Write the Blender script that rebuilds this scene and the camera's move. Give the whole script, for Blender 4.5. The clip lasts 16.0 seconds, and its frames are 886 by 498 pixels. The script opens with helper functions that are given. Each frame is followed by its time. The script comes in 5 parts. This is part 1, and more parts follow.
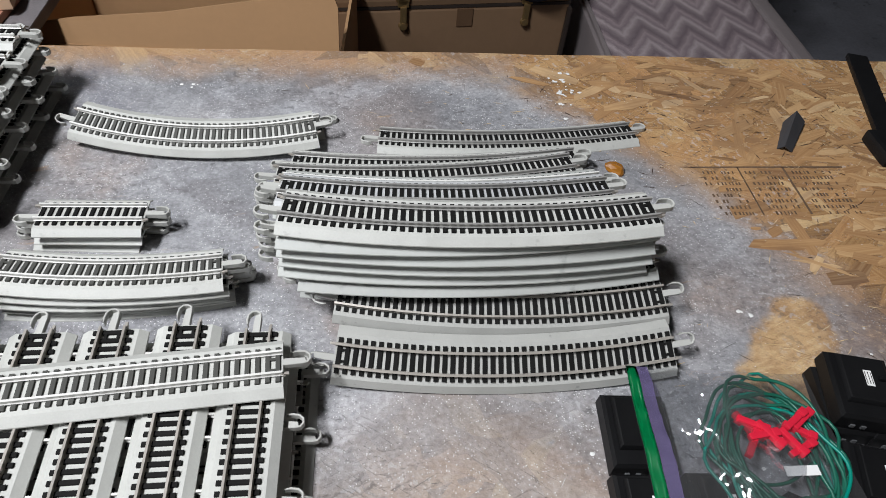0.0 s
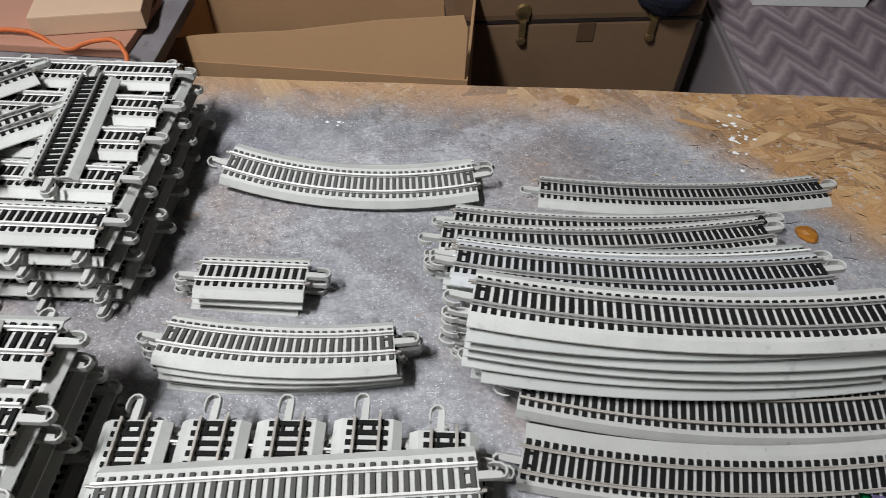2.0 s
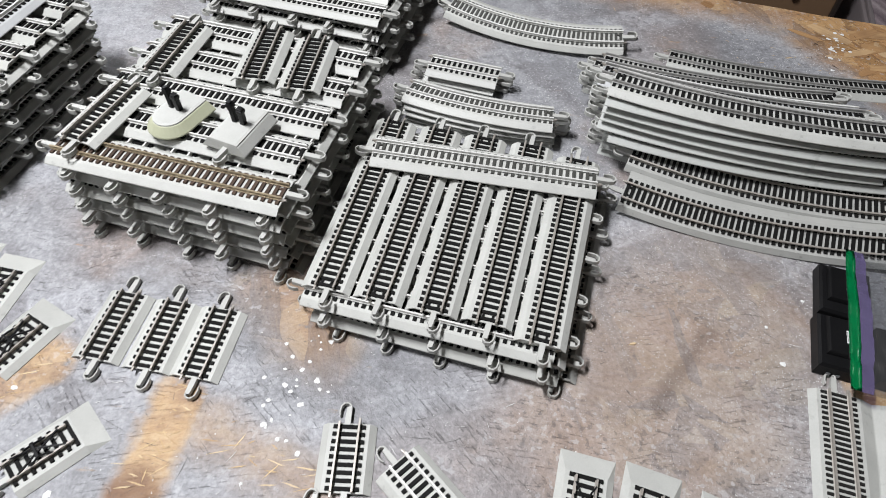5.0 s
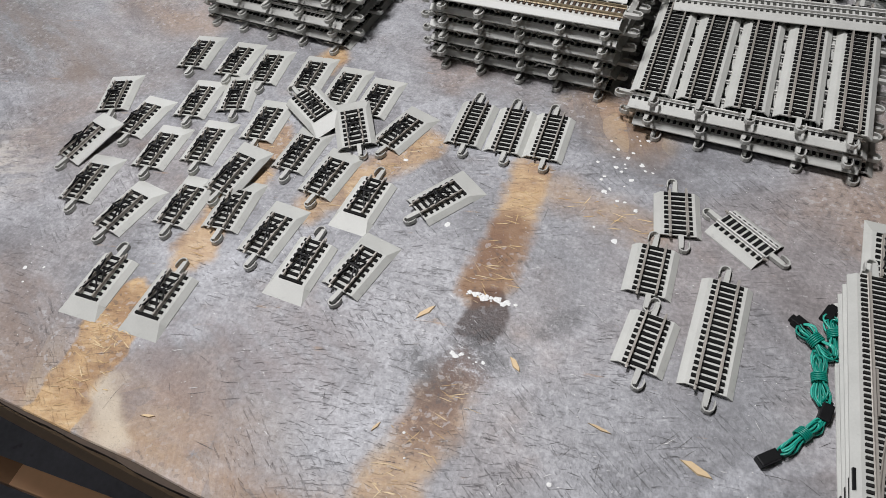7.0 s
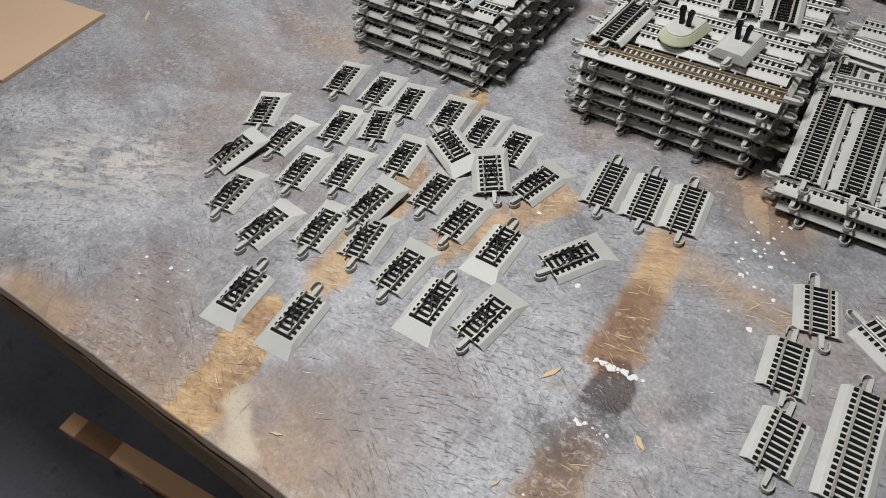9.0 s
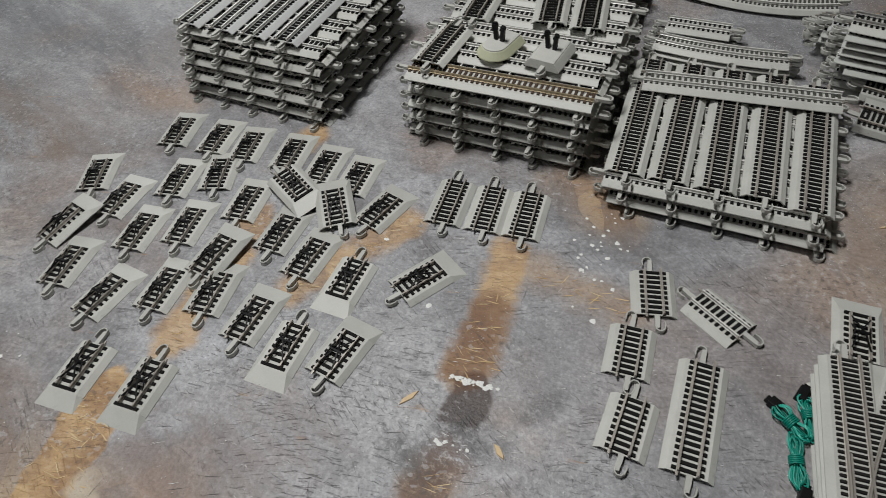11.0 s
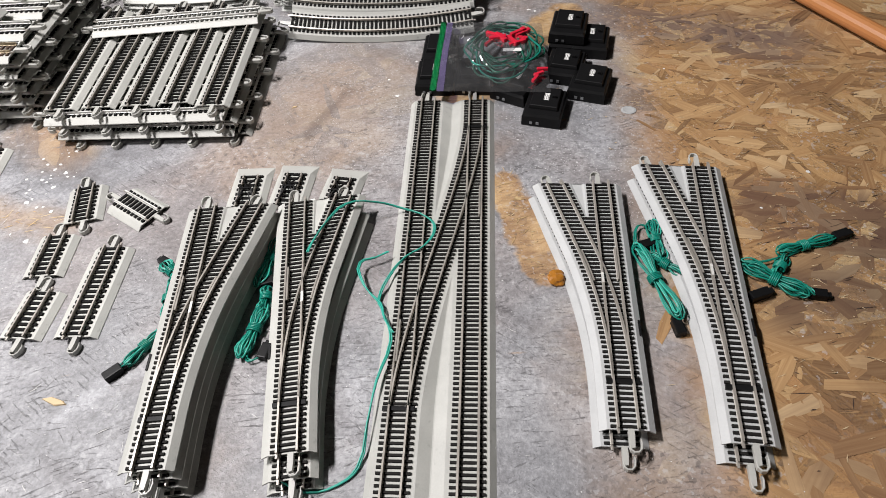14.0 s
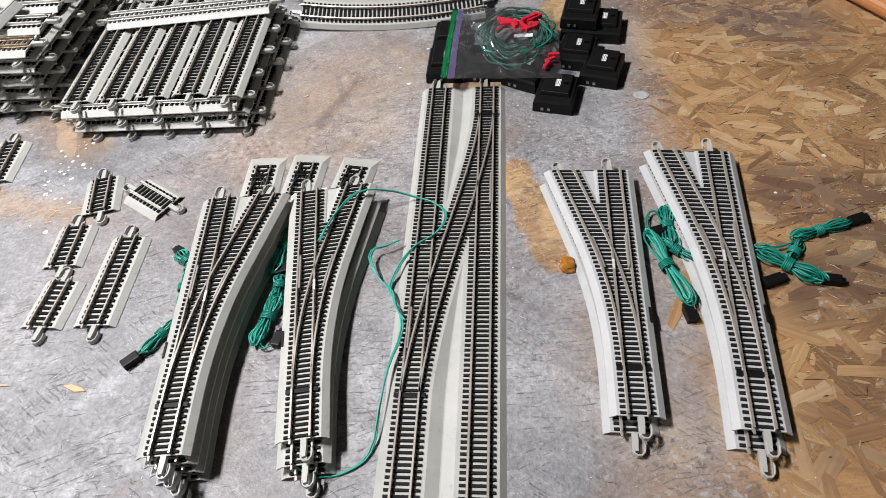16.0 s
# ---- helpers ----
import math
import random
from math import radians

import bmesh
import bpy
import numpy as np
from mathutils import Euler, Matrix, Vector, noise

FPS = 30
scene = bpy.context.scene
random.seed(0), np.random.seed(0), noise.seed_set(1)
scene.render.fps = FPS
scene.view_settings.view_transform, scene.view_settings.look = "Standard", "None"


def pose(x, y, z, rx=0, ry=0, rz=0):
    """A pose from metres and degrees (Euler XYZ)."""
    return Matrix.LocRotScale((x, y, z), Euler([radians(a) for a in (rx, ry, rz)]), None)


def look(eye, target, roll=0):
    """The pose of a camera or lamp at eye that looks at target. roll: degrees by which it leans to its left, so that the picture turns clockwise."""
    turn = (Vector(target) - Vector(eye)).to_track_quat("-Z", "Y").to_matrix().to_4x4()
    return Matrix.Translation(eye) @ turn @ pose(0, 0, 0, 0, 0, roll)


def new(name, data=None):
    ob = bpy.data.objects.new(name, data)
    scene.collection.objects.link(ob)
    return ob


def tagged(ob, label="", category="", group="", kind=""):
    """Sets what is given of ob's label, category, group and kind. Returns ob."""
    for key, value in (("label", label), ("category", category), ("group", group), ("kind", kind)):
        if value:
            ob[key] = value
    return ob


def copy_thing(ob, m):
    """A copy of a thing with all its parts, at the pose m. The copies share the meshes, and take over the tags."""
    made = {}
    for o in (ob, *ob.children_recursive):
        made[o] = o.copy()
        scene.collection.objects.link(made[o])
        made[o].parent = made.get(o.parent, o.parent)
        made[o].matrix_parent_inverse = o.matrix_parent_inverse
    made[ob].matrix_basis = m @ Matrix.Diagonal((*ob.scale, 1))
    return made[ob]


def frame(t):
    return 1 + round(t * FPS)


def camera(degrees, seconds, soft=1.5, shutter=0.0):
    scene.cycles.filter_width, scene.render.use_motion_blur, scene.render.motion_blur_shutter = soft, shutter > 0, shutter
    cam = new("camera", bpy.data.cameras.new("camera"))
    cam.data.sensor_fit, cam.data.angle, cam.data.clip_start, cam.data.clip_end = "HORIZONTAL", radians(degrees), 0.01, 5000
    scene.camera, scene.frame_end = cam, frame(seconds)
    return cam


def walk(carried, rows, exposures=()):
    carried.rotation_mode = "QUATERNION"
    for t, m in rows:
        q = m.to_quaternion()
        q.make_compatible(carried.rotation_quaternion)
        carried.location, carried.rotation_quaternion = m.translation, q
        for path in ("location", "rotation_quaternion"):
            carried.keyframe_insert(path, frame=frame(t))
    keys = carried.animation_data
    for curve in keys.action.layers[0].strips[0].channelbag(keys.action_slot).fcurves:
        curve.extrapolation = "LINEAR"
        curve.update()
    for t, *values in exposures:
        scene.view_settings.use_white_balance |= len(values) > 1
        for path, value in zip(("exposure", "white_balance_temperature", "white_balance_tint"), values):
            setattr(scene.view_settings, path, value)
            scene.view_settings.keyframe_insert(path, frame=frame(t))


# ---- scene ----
cam = camera(68.5, 16.0, soft=0.55, shutter=0.12)
PATH = [
    (0, (0.063, -0.038, 0.445), (0.248, 1.284, -1.045), 5.8),
    (0.5, (0.054, 0.049, 0.423), (0.273, 1.266, -1.149), 8.1),
    (1, (0.046, 0.065, 0.434), (0.264, 1.282, -1.138), 7.3),
    (1.5, (0.025, 0.052, 0.443), (0.208, 1.319, -1.094), 6.6),
    (2, (-0.03, 0.049, 0.446), (-0.037, 1.354, -1.07), 2.1),
    (2.5, (-0.064, 0.034, 0.444), (-0.207, 1.338, -1.066), 0.6),
    (3, (-0.071, 0.008, 0.448), (-0.207, 1.303, -1.07), 3.1),
    (3.2, (-0.064, -0.016, 0.452), (-0.197, 1.277, -1.068), 3.3),
    (5.3, (-0.037, -0.338, 0.528), (-0.421, 0.816, -1.061), 1.4),
    (5.5, (-0.058, -0.382, 0.519), (-0.506, 0.748, -1.07), 0.5),
    (6, (-0.137, -0.491, 0.524), (-0.734, 0.572, -1.061), -4.8),
    (6.5, (-0.161, -0.552, 0.519), (-0.798, 0.5, -1.059), -5.7),
    (7, (-0.151, -0.584, 0.516), (-0.779, 0.471, -1.062), -7.5),
    (7.5, (-0.156, -0.586, 0.519), (-0.765, 0.467, -1.069), -6.7),
    (8, (-0.197, -0.602, 0.529), (-0.944, 0.397, -1.035), -6.2),
    (8.2, (-0.213, -0.606, 0.535), (-1.0, 0.367, -1.025), -5.8),
    (10.3, (-0.233, -0.568, 0.564), (-1.012, 0.506, -0.933), -6.0),
    (10.5, (-0.218, -0.563, 0.563), (-0.947, 0.533, -0.942), -5.7),
    (11, (-0.163, -0.56, 0.55), (-0.762, 0.614, -0.954), -5.5),
    (11.5, (-0.092, -0.561, 0.543), (-0.544, 0.676, -0.962), -5.7),
    (12, (-0.018, -0.562, 0.541), (-0.183, 0.767, -0.944), -4.1),
    (12.5, (0.086, -0.576, 0.537), (0.034, 0.801, -0.912), -1.6),
    (13, (0.21, -0.611, 0.55), (0.029, 0.781, -0.875), -0.7),
    (13.5, (0.277, -0.625, 0.531), (0.051, 0.707, -0.944), -2.0),
    (14, (0.313, -0.623, 0.52), (0.171, 0.663, -1.006), -5.3),
    (14.5, (0.328, -0.621, 0.515), (0.208, 0.632, -1.039), -6.3),
    (15, (0.328, -0.613, 0.511), (0.197, 0.624, -1.055), -6.6),
    (15.5, (0.335, -0.619, 0.517), (0.24, 0.641, -1.033), -6.4),
    (16, (0.32, -0.624, 0.522), (0.124, 0.629, -1.025), -7.7),
]
walk(cam, [(t, look(eye, goal, roll)) for t, eye, goal, roll in PATH],
     exposures=((0, -0.05, 6360, 10.5), (0.5, -0.07, 6340, 10.5), (1.5, -0.15, 6360, 10.5), (3.2, -0.17, 6430, 11), (5.3, -0.14, 6400, 11.5), (5.6, -0.35, 6400, 12), (6.4, -0.60, 6480, 12.5), (7.0, -0.58, 6520, 12.5), (8.2, -0.60, 6680, 11.5),
                (10.3, -0.95, 6620, 8), (11.0, -1.07, 6700, 8.5), (11.5, -1.06, 6720, 8.5), (12.0, -0.72, 6740, 8.5), (12.5, -0.37, 6740, 9), (13.0, -0.10, 6760, 11), (13.5, 0.02, 6800, 13.5), (15.0, 0.10, 6700, 13.5), (16.0, 0.10, 6690, 13.5)))

# ---- light ----
world = bpy.data.worlds.new("room_light")
world.use_nodes = True
world.node_tree.nodes["Background"].inputs["Color"].default_value = (0.9, 0.95, 1.0, 1)
world.node_tree.nodes["Background"].inputs["Strength"].default_value = 0.003
scene.world = world


def area_lamp(name, eye, target, w, h, watts, colour):
    lamp = bpy.data.lights.new(name, "AREA")
    lamp.shape, lamp.size, lamp.size_y, lamp.energy, lamp.color = "RECTANGLE", w, h, watts, colour
    ob = new(name, lamp)
    ob.matrix_world = look(eye, target)
    return ob


area_lamp("shop_light", (-0.72, -0.10, 1.70), (-0.15, 0.0, 0.0), 0.50, 0.14, 53, (0.97, 0.98, 1.0))
area_lamp("near_lamp", (-1.3, -1.2, 1.70), (-0.6, -0.6, -0.2), 0.3, 0.3, 9, (0.97, 0.98, 1.0))
area_lamp("far_lamp", (-2.7, 1.6, 0.90), (-0.4, 0.0, 0.0), 1.4, 0.9, 22, (0.92, 0.96, 1.0))

# ---- materials ----


class Nodes:
    """Small helper round a material's node tree."""

    def __init__(self, name):
        self.mat = bpy.data.materials.new(name)
        self.mat.use_nodes = True
        self.tree = self.mat.node_tree
        self.bsdf = self.tree.nodes["Principled BSDF"]

    def add(self, kind, **props):
        node = self.tree.nodes.new(kind)
        for key, value in props.items():
            setattr(node, key, value)
        return node

    def put(self, socket, value):
        if isinstance(value, bpy.types.NodeSocket):
            self.tree.links.new(value, socket)
        elif value is not None:
            socket.default_value = value

    def math(self, op, a, b=None, c=None, clamp=False):
        node = self.add("ShaderNodeMath", operation=op, use_clamp=clamp)
        for i, v in enumerate((a, b, c)):
            self.put(node.inputs[i], v)
        return node.outputs[0]

    def vec(self, op, a, b=None):
        node = self.add("ShaderNodeVectorMath", operation=op)
        self.put(node.inputs[0], a)
        self.put(node.inputs[1], b)
        return node

    def mix(self, fac, a, b, mode="MIX"):
        node = self.add("ShaderNodeMix", data_type="RGBA", blend_type=mode)
        self.put(node.inputs[0], fac)
        self.put(node.inputs[6], a if not isinstance(a, tuple) else (*a, 1))
        self.put(node.inputs[7], b if not isinstance(b, tuple) else (*b, 1))
        return node.outputs[2]

    def noise(self, co, scale, detail=4.0, rough=0.55):
        node = self.add("ShaderNodeTexNoise")
        self.put(node.inputs["Vector"], co)
        node.inputs["Scale"].default_value = scale
        node.inputs["Detail"].default_value = detail
        node.inputs["Roughness"].default_value = rough
        return node.outputs["Fac"]

    def shaken(self, co, scale, detail, amount):
        """The place, moved about by a noise of the given size."""
        both = self.add("ShaderNodeCombineXYZ")
        self.put(both.inputs[0], self.math("MULTIPLY_ADD", self.noise(co, scale, detail), amount, -0.5 * amount))
        self.put(both.inputs[1], self.math("MULTIPLY_ADD", self.noise(self.turned(co, 40, 1, 1, 7.3), scale, detail), amount, -0.5 * amount))
        return self.vec("ADD", co, both.outputs[0]).outputs[0]

    def step(self, value, lo, hi):
        node = self.add("ShaderNodeMapRange", clamp=True, interpolation_type="SMOOTHSTEP")
        self.put(node.inputs[0], value)
        node.inputs[1].default_value, node.inputs[2].default_value = lo, hi
        return node.outputs[0]

    def turned(self, co, angle, sx, sy, shift=0.0):
        node = self.add("ShaderNodeMapping", vector_type="TEXTURE")
        self.put(node.inputs["Vector"], co)
        node.inputs["Location"].default_value = (shift, shift * 0.7, 0)
        node.inputs["Rotation"].default_value = (0, 0, radians(angle))
        node.inputs["Scale"].default_value = (1 / sx, 1 / sy, 1 / min(sx, sy))
        return node.outputs["Vector"]

    def voronoi(self, co, scale, feature="F1"):
        node = self.add("ShaderNodeTexVoronoi", feature=feature)
        self.put(node.inputs["Vector"], co)
        node.inputs["Scale"].default_value = scale
        return node

    def ramp(self, value, *stops):
        node = self.add("ShaderNodeValToRGB")
        self.put(node.inputs[0], value)
        ramp = node.color_ramp
        while len(ramp.elements) < len(stops):
            ramp.elements.new(0.5)
        for el, (at, col) in zip(ramp.elements, stops):
            el.position, el.color = at, (*col, 1)
        return node.outputs[0]

    def bump(self, height, strength, distance=0.001):
        node = self.add("ShaderNodeBump")
        node.inputs["Strength"].default_value, node.inputs["Distance"].default_value = strength, distance
        self.put(node.inputs["Height"], height)
        self.put(self.bsdf.inputs["Normal"], node.outputs[0])

    def done(self, colour, rough, metal=0.0):
        self.put(self.bsdf.inputs["Base Color"], colour if not isinstance(colour, tuple) else (*colour, 1))
        self.put(self.bsdf.inputs["Roughness"], rough)
        self.bsdf.inputs["Metallic"].default_value = metal
        return self.mat

    def co(self, out="Object"):
        return self.add("ShaderNodeTexCoord").outputs[out]

    def chance(self):
        return self.add("ShaderNodeObjectInfo").outputs["Random"]


def worn(name, colour, rough, metal=0.0, vary=0.12, scale=120.0, bump=0.15, spots=0.0, shine=0.5):
    """A plain material with grain, blotches and a little difference between pieces."""
    n = Nodes(name)
    co = n.co()
    fine, coarse = n.noise(co, scale * 6, 3), n.noise(co, scale * 0.35, 4)
    amount = n.math("ADD", n.math("MULTIPLY_ADD", fine, vary, 1 - vary * 0.5 - vary), n.math("MULTIPLY", coarse, vary * 2))
    amount = n.math("ADD", amount, n.math("MULTIPLY_ADD", n.chance(), vary, -vary * 0.5))
    shade = n.add("ShaderNodeCombineColor")
    for i in range(3):
        n.put(shade.inputs[i], n.math("MULTIPLY", amount, colour[i]))
    col = shade.outputs[0]
    if spots:
        col = n.mix(n.math("MULTIPLY", n.step(n.noise(co, scale, 5), 0.62, 0.72), spots), col, tuple(c * 0.45 for c in colour))
    n.bump(fine, bump, 0.0004)
    n.bsdf.inputs["Specular IOR Level"].default_value = shine
    return n.done(col, n.math("MULTIPLY_ADD", coarse, 0.25, rough - 0.12), metal)


GREY = worn("grey_roadbed_plastic", (0.47, 0.472, 0.44), 0.5, vary=0.16, spots=0.3)
# darker than GREY; for lower straights and the leaning curves
DULL = worn("dull_roadbed_plastic", (0.38, 0.38, 0.355), 0.6, vary=0.14, spots=0.5)
SIDE = worn("green_grey_roadbed_plastic", (0.41, 0.42, 0.395), 0.5, vary=0.12, scale=40, spots=0.5)
PALE = worn("pale_roadbed_plastic", (0.46, 0.468, 0.465), 0.45, vary=0.14, spots=0.2)
HOOK = worn("grey_coupling_plastic", (0.45, 0.45, 0.42), 0.4, vary=0.10)
TIE = worn("black_tie_plastic", (0.010, 0.0098, 0.0094), 0.7, vary=0.3, shine=0.10)
GREY_TIE = worn("grey_tie_plastic", (0.060, 0.060, 0.054), 0.55, vary=0.2, shine=0.3)
TURNOUT_TIE = worn("faded_black_tie_plastic", (0.017, 0.016, 0.015), 0.7, vary=0.3, shine=0.12)
BROWN_TIE = worn("brown_tie_plastic", (0.060, 0.038, 0.026), 0.65, vary=0.3, shine=0.3)
RAIL = worn("nickel_rail", (0.80, 0.79, 0.75), 0.30, 0.2, vary=0.16)
BRASS = worn("brass_rail", (0.44, 0.36, 0.24), 0.36, 0.7, vary=0.16)
DARK_RAIL = worn("dull_steel_rail", (0.40, 0.37, 0.33), 0.34, 0.35, vary=0.2)
MID_RAIL = worn("weathered_rail", (0.42, 0.41, 0.39), 0.34, 0.4, vary=0.25)
BLACK = worn("black_plastic", (0.007, 0.007, 0.0075), 0.45, vary=0.2, shine=0.18)
WIRE_GREEN = worn("green_wire_insulation", (0.0, 0.21, 0.155), 0.38, vary=0.2)
TEAL_WIRE = worn("faded_green_wire", (0.03, 0.38, 0.29), 0.35, vary=0.2)
DARK_GREEN = worn("dark_green_wire", (0.01, 0.10, 0.065), 0.38, vary=0.2)
RED = worn("red_plastic", (0.60, 0.015, 0.04), 0.4, vary=0.15)
WHITE = worn("white_paper_label", (0.75, 0.75, 0.73), 0.7, vary=0.05)
INK = worn("black_ink", (0.04, 0.035, 0.03), 0.7, vary=0.2)
STAMP = worn("faded_stamp_ink", (0.12, 0.075, 0.045), 0.7, vary=0.4)
SAGE = worn("sage_plastic", (0.42, 0.43, 0.30), 0.5, vary=0.10)
CARD = worn("brown_cardboard", (0.40, 0.235, 0.115), 0.85, vary=0.10, scale=14)
PALE_CARD = worn("pale_cardboard", (0.55, 0.38, 0.25), 0.85, vary=0.08, scale=14)
TRUNK = worn("brown_fibre_trunk", (0.205, 0.125, 0.07), 0.6, vary=0.14, scale=10)
LOCK = worn("brown_lock_enamel", (0.115, 0.066, 0.036), 0.5, vary=0.2, scale=30)
TRUNK_TRIM = worn("dark_trunk_edge", (0.03, 0.022, 0.018), 0.5, vary=0.2, scale=20)
OLD_BRASS = worn("old_brass", (0.32, 0.22, 0.10), 0.4, 0.8, vary=0.3)
LUMBER = worn("pine_lumber", (0.64, 0.37, 0.20), 0.7, vary=0.16, scale=9)
FRONT_BOARD = worn("tan_front_board", (0.36, 0.25, 0.15), 0.75, vary=0.25, scale=30, spots=0.5)
# pine darkened to stand for shade on the rail
SHADED_PINE = worn("shaded_pine", (0.26, 0.13, 0.055), 0.6, vary=0.2, scale=20)
GRIMY_EDGE = worn("grimy_board_edge", (0.055, 0.038, 0.027), 0.85, vary=0.5, scale=60, spots=0.5)
SLATE = worn("dark_slate_card", (0.040, 0.041, 0.046), 0.6, vary=0.2, scale=40)
CONCRETE = worn("concrete_floor", (0.125, 0.128, 0.145), 0.75, vary=0.55, scale=14, spots=0.7)
WALL = worn("plain_wall_paint", (0.11, 0.10, 0.09), 0.85, vary=0.05, scale=6)
DARK_WOOD = worn("dark_stained_wood", (0.07, 0.045, 0.035), 0.5, vary=0.2, scale=12)
CHAIR_WOOD = worn("grey_painted_wood", (0.22, 0.19, 0.19), 0.5, vary=0.15, scale=12)
STEEL = worn("dull_steel", (0.35, 0.36, 0.37), 0.35, 0.8, vary=0.2)
CHIP = worn("pale_wood_splinter", (0.60, 0.45, 0.27), 0.75, vary=0.2, scale=60)
AMBER = worn("amber_glue", (0.35, 0.14, 0.02), 0.2, vary=0.3)
NAVY = worn("navy_cloth", (0.012, 0.014, 0.03), 0.9, vary=0.2, scale=30)
ORANGE = worn("varnished_wood_handle", (0.48, 0.20, 0.07), 0.35, vary=0.15, scale=20)
SPECKLED = worn("spattered_grey_paint", (0.22, 0.20, 0.205), 0.8, vary=0.35, scale=60, spots=0.6)
SALMON = worn("reddish_cardboard", (0.40, 0.20, 0.13), 0.85, vary=0.12, scale=14)
ORANGE_CORD = worn("orange_cord", (0.55, 0.13, 0.03), 0.5, vary=0.1)
BLUE = worn("blue_print", (0.03, 0.20, 0.42), 0.6, vary=0.1)
TEAL = worn("teal_plastic", (0.10, 0.42, 0.33), 0.4, vary=0.1)


def osb(n, co):
    """Oriented strand board: long flakes in several directions, each its own tint; colour and height."""
    colour, height = None, None
    wavy = n.shaken(co, 26, 2, 0.014)
    for i, (angle, sx, sy) in enumerate(((8, 9, 42), (-22, 11, 36), (40, 13, 40), (-58, 12, 45))):
        place = n.turned(wavy, angle, sx, sy, 1.7 * i)
        cell = n.voronoi(place, 1.0)
        parts = n.add("ShaderNodeSeparateColor")
        n.put(parts.inputs[0], cell.outputs["Color"])
        tint = n.ramp(parts.outputs[0], (0.0, (0.16, 0.075, 0.028)), (0.22, (0.30, 0.155, 0.055)), (0.55, (0.44, 0.225, 0.09)),
                      (0.82, (0.50, 0.30, 0.13)), (1.0, (0.62, 0.43, 0.22)))
        grain = n.noise(n.turned(co, angle, 30, 420), 1.0, 3, 0.6)
        tint = n.mix(0.35, tint, n.ramp(grain, (0.3, (0.20, 0.10, 0.04)), (0.7, (0.60, 0.40, 0.19))))
        if colour is None:
            colour, height = tint, parts.outputs[1]
        else:
            top = n.math("GREATER_THAN", n.math("ADD", parts.outputs[2], n.math("MULTIPLY", n.noise(co, 14 + i, 2), 0.25)), 0.62 + 0.05 * i)
            colour = n.mix(top, colour, tint)
            height = n.math("MULTIPLY_ADD", top, n.math("SUBTRACT", parts.outputs[1], height), height)
    return colour, height


def streak(n, co, a, b, width, soft):
    """How far a place lies inside the worn strip from a to b, 0 to 1."""
    along = Vector((b[0] - a[0], b[1] - a[1], 0))
    rel = n.vec("SUBTRACT", co, (*a, 0)).outputs[0]
    t = n.math("DIVIDE", n.vec("DOT_PRODUCT", rel, along).outputs["Value"], max(along.length_squared, 1e-6), clamp=True)
    scaled = n.add("ShaderNodeVectorMath", operation="SCALE")
    n.put(scaled.inputs[0], tuple(along))
    n.put(scaled.inputs["Scale"], t)
    far = n.vec("DISTANCE", rel, scaled.outputs[0]).outputs["Value"]
    return n.step(far, width + soft, width - soft)


# bare strips where the paint has gone: from, to, half width, softness, share
STRIPS = (
    ((-0.308, -0.112), (-0.299, -0.268), 0.023, 0.008, 0.84), ((-0.28, -0.124), (-0.172, -0.143), 0.020, 0.02, 0.5),
    ((-0.436, -0.105), (-0.513, -0.236), 0.021, 0.009, 0.74), ((-0.612, -0.16), (-0.598, -0.34), 0.023, 0.008, 0.76),
    ((-0.618, -0.42), (-0.598, -0.56), 0.030, 0.004, 0.95), ((-0.624, -0.0), (-0.628, -0.02), 0.022, 0.01, 0.9),
    ((0.330, -0.09), (0.366, -0.215), 0.018, 0.004, 0.95), ((0.385, 0.215), (0.425, 0.265), 0.032, 0.006, 0.95),
    ((-0.288, -0.385), (-0.30, -0.52), 0.024, 0.012, 0.7), ((0.285, 0.072), (0.285, 0.060), 0.035, 0.01, 0.9),
)


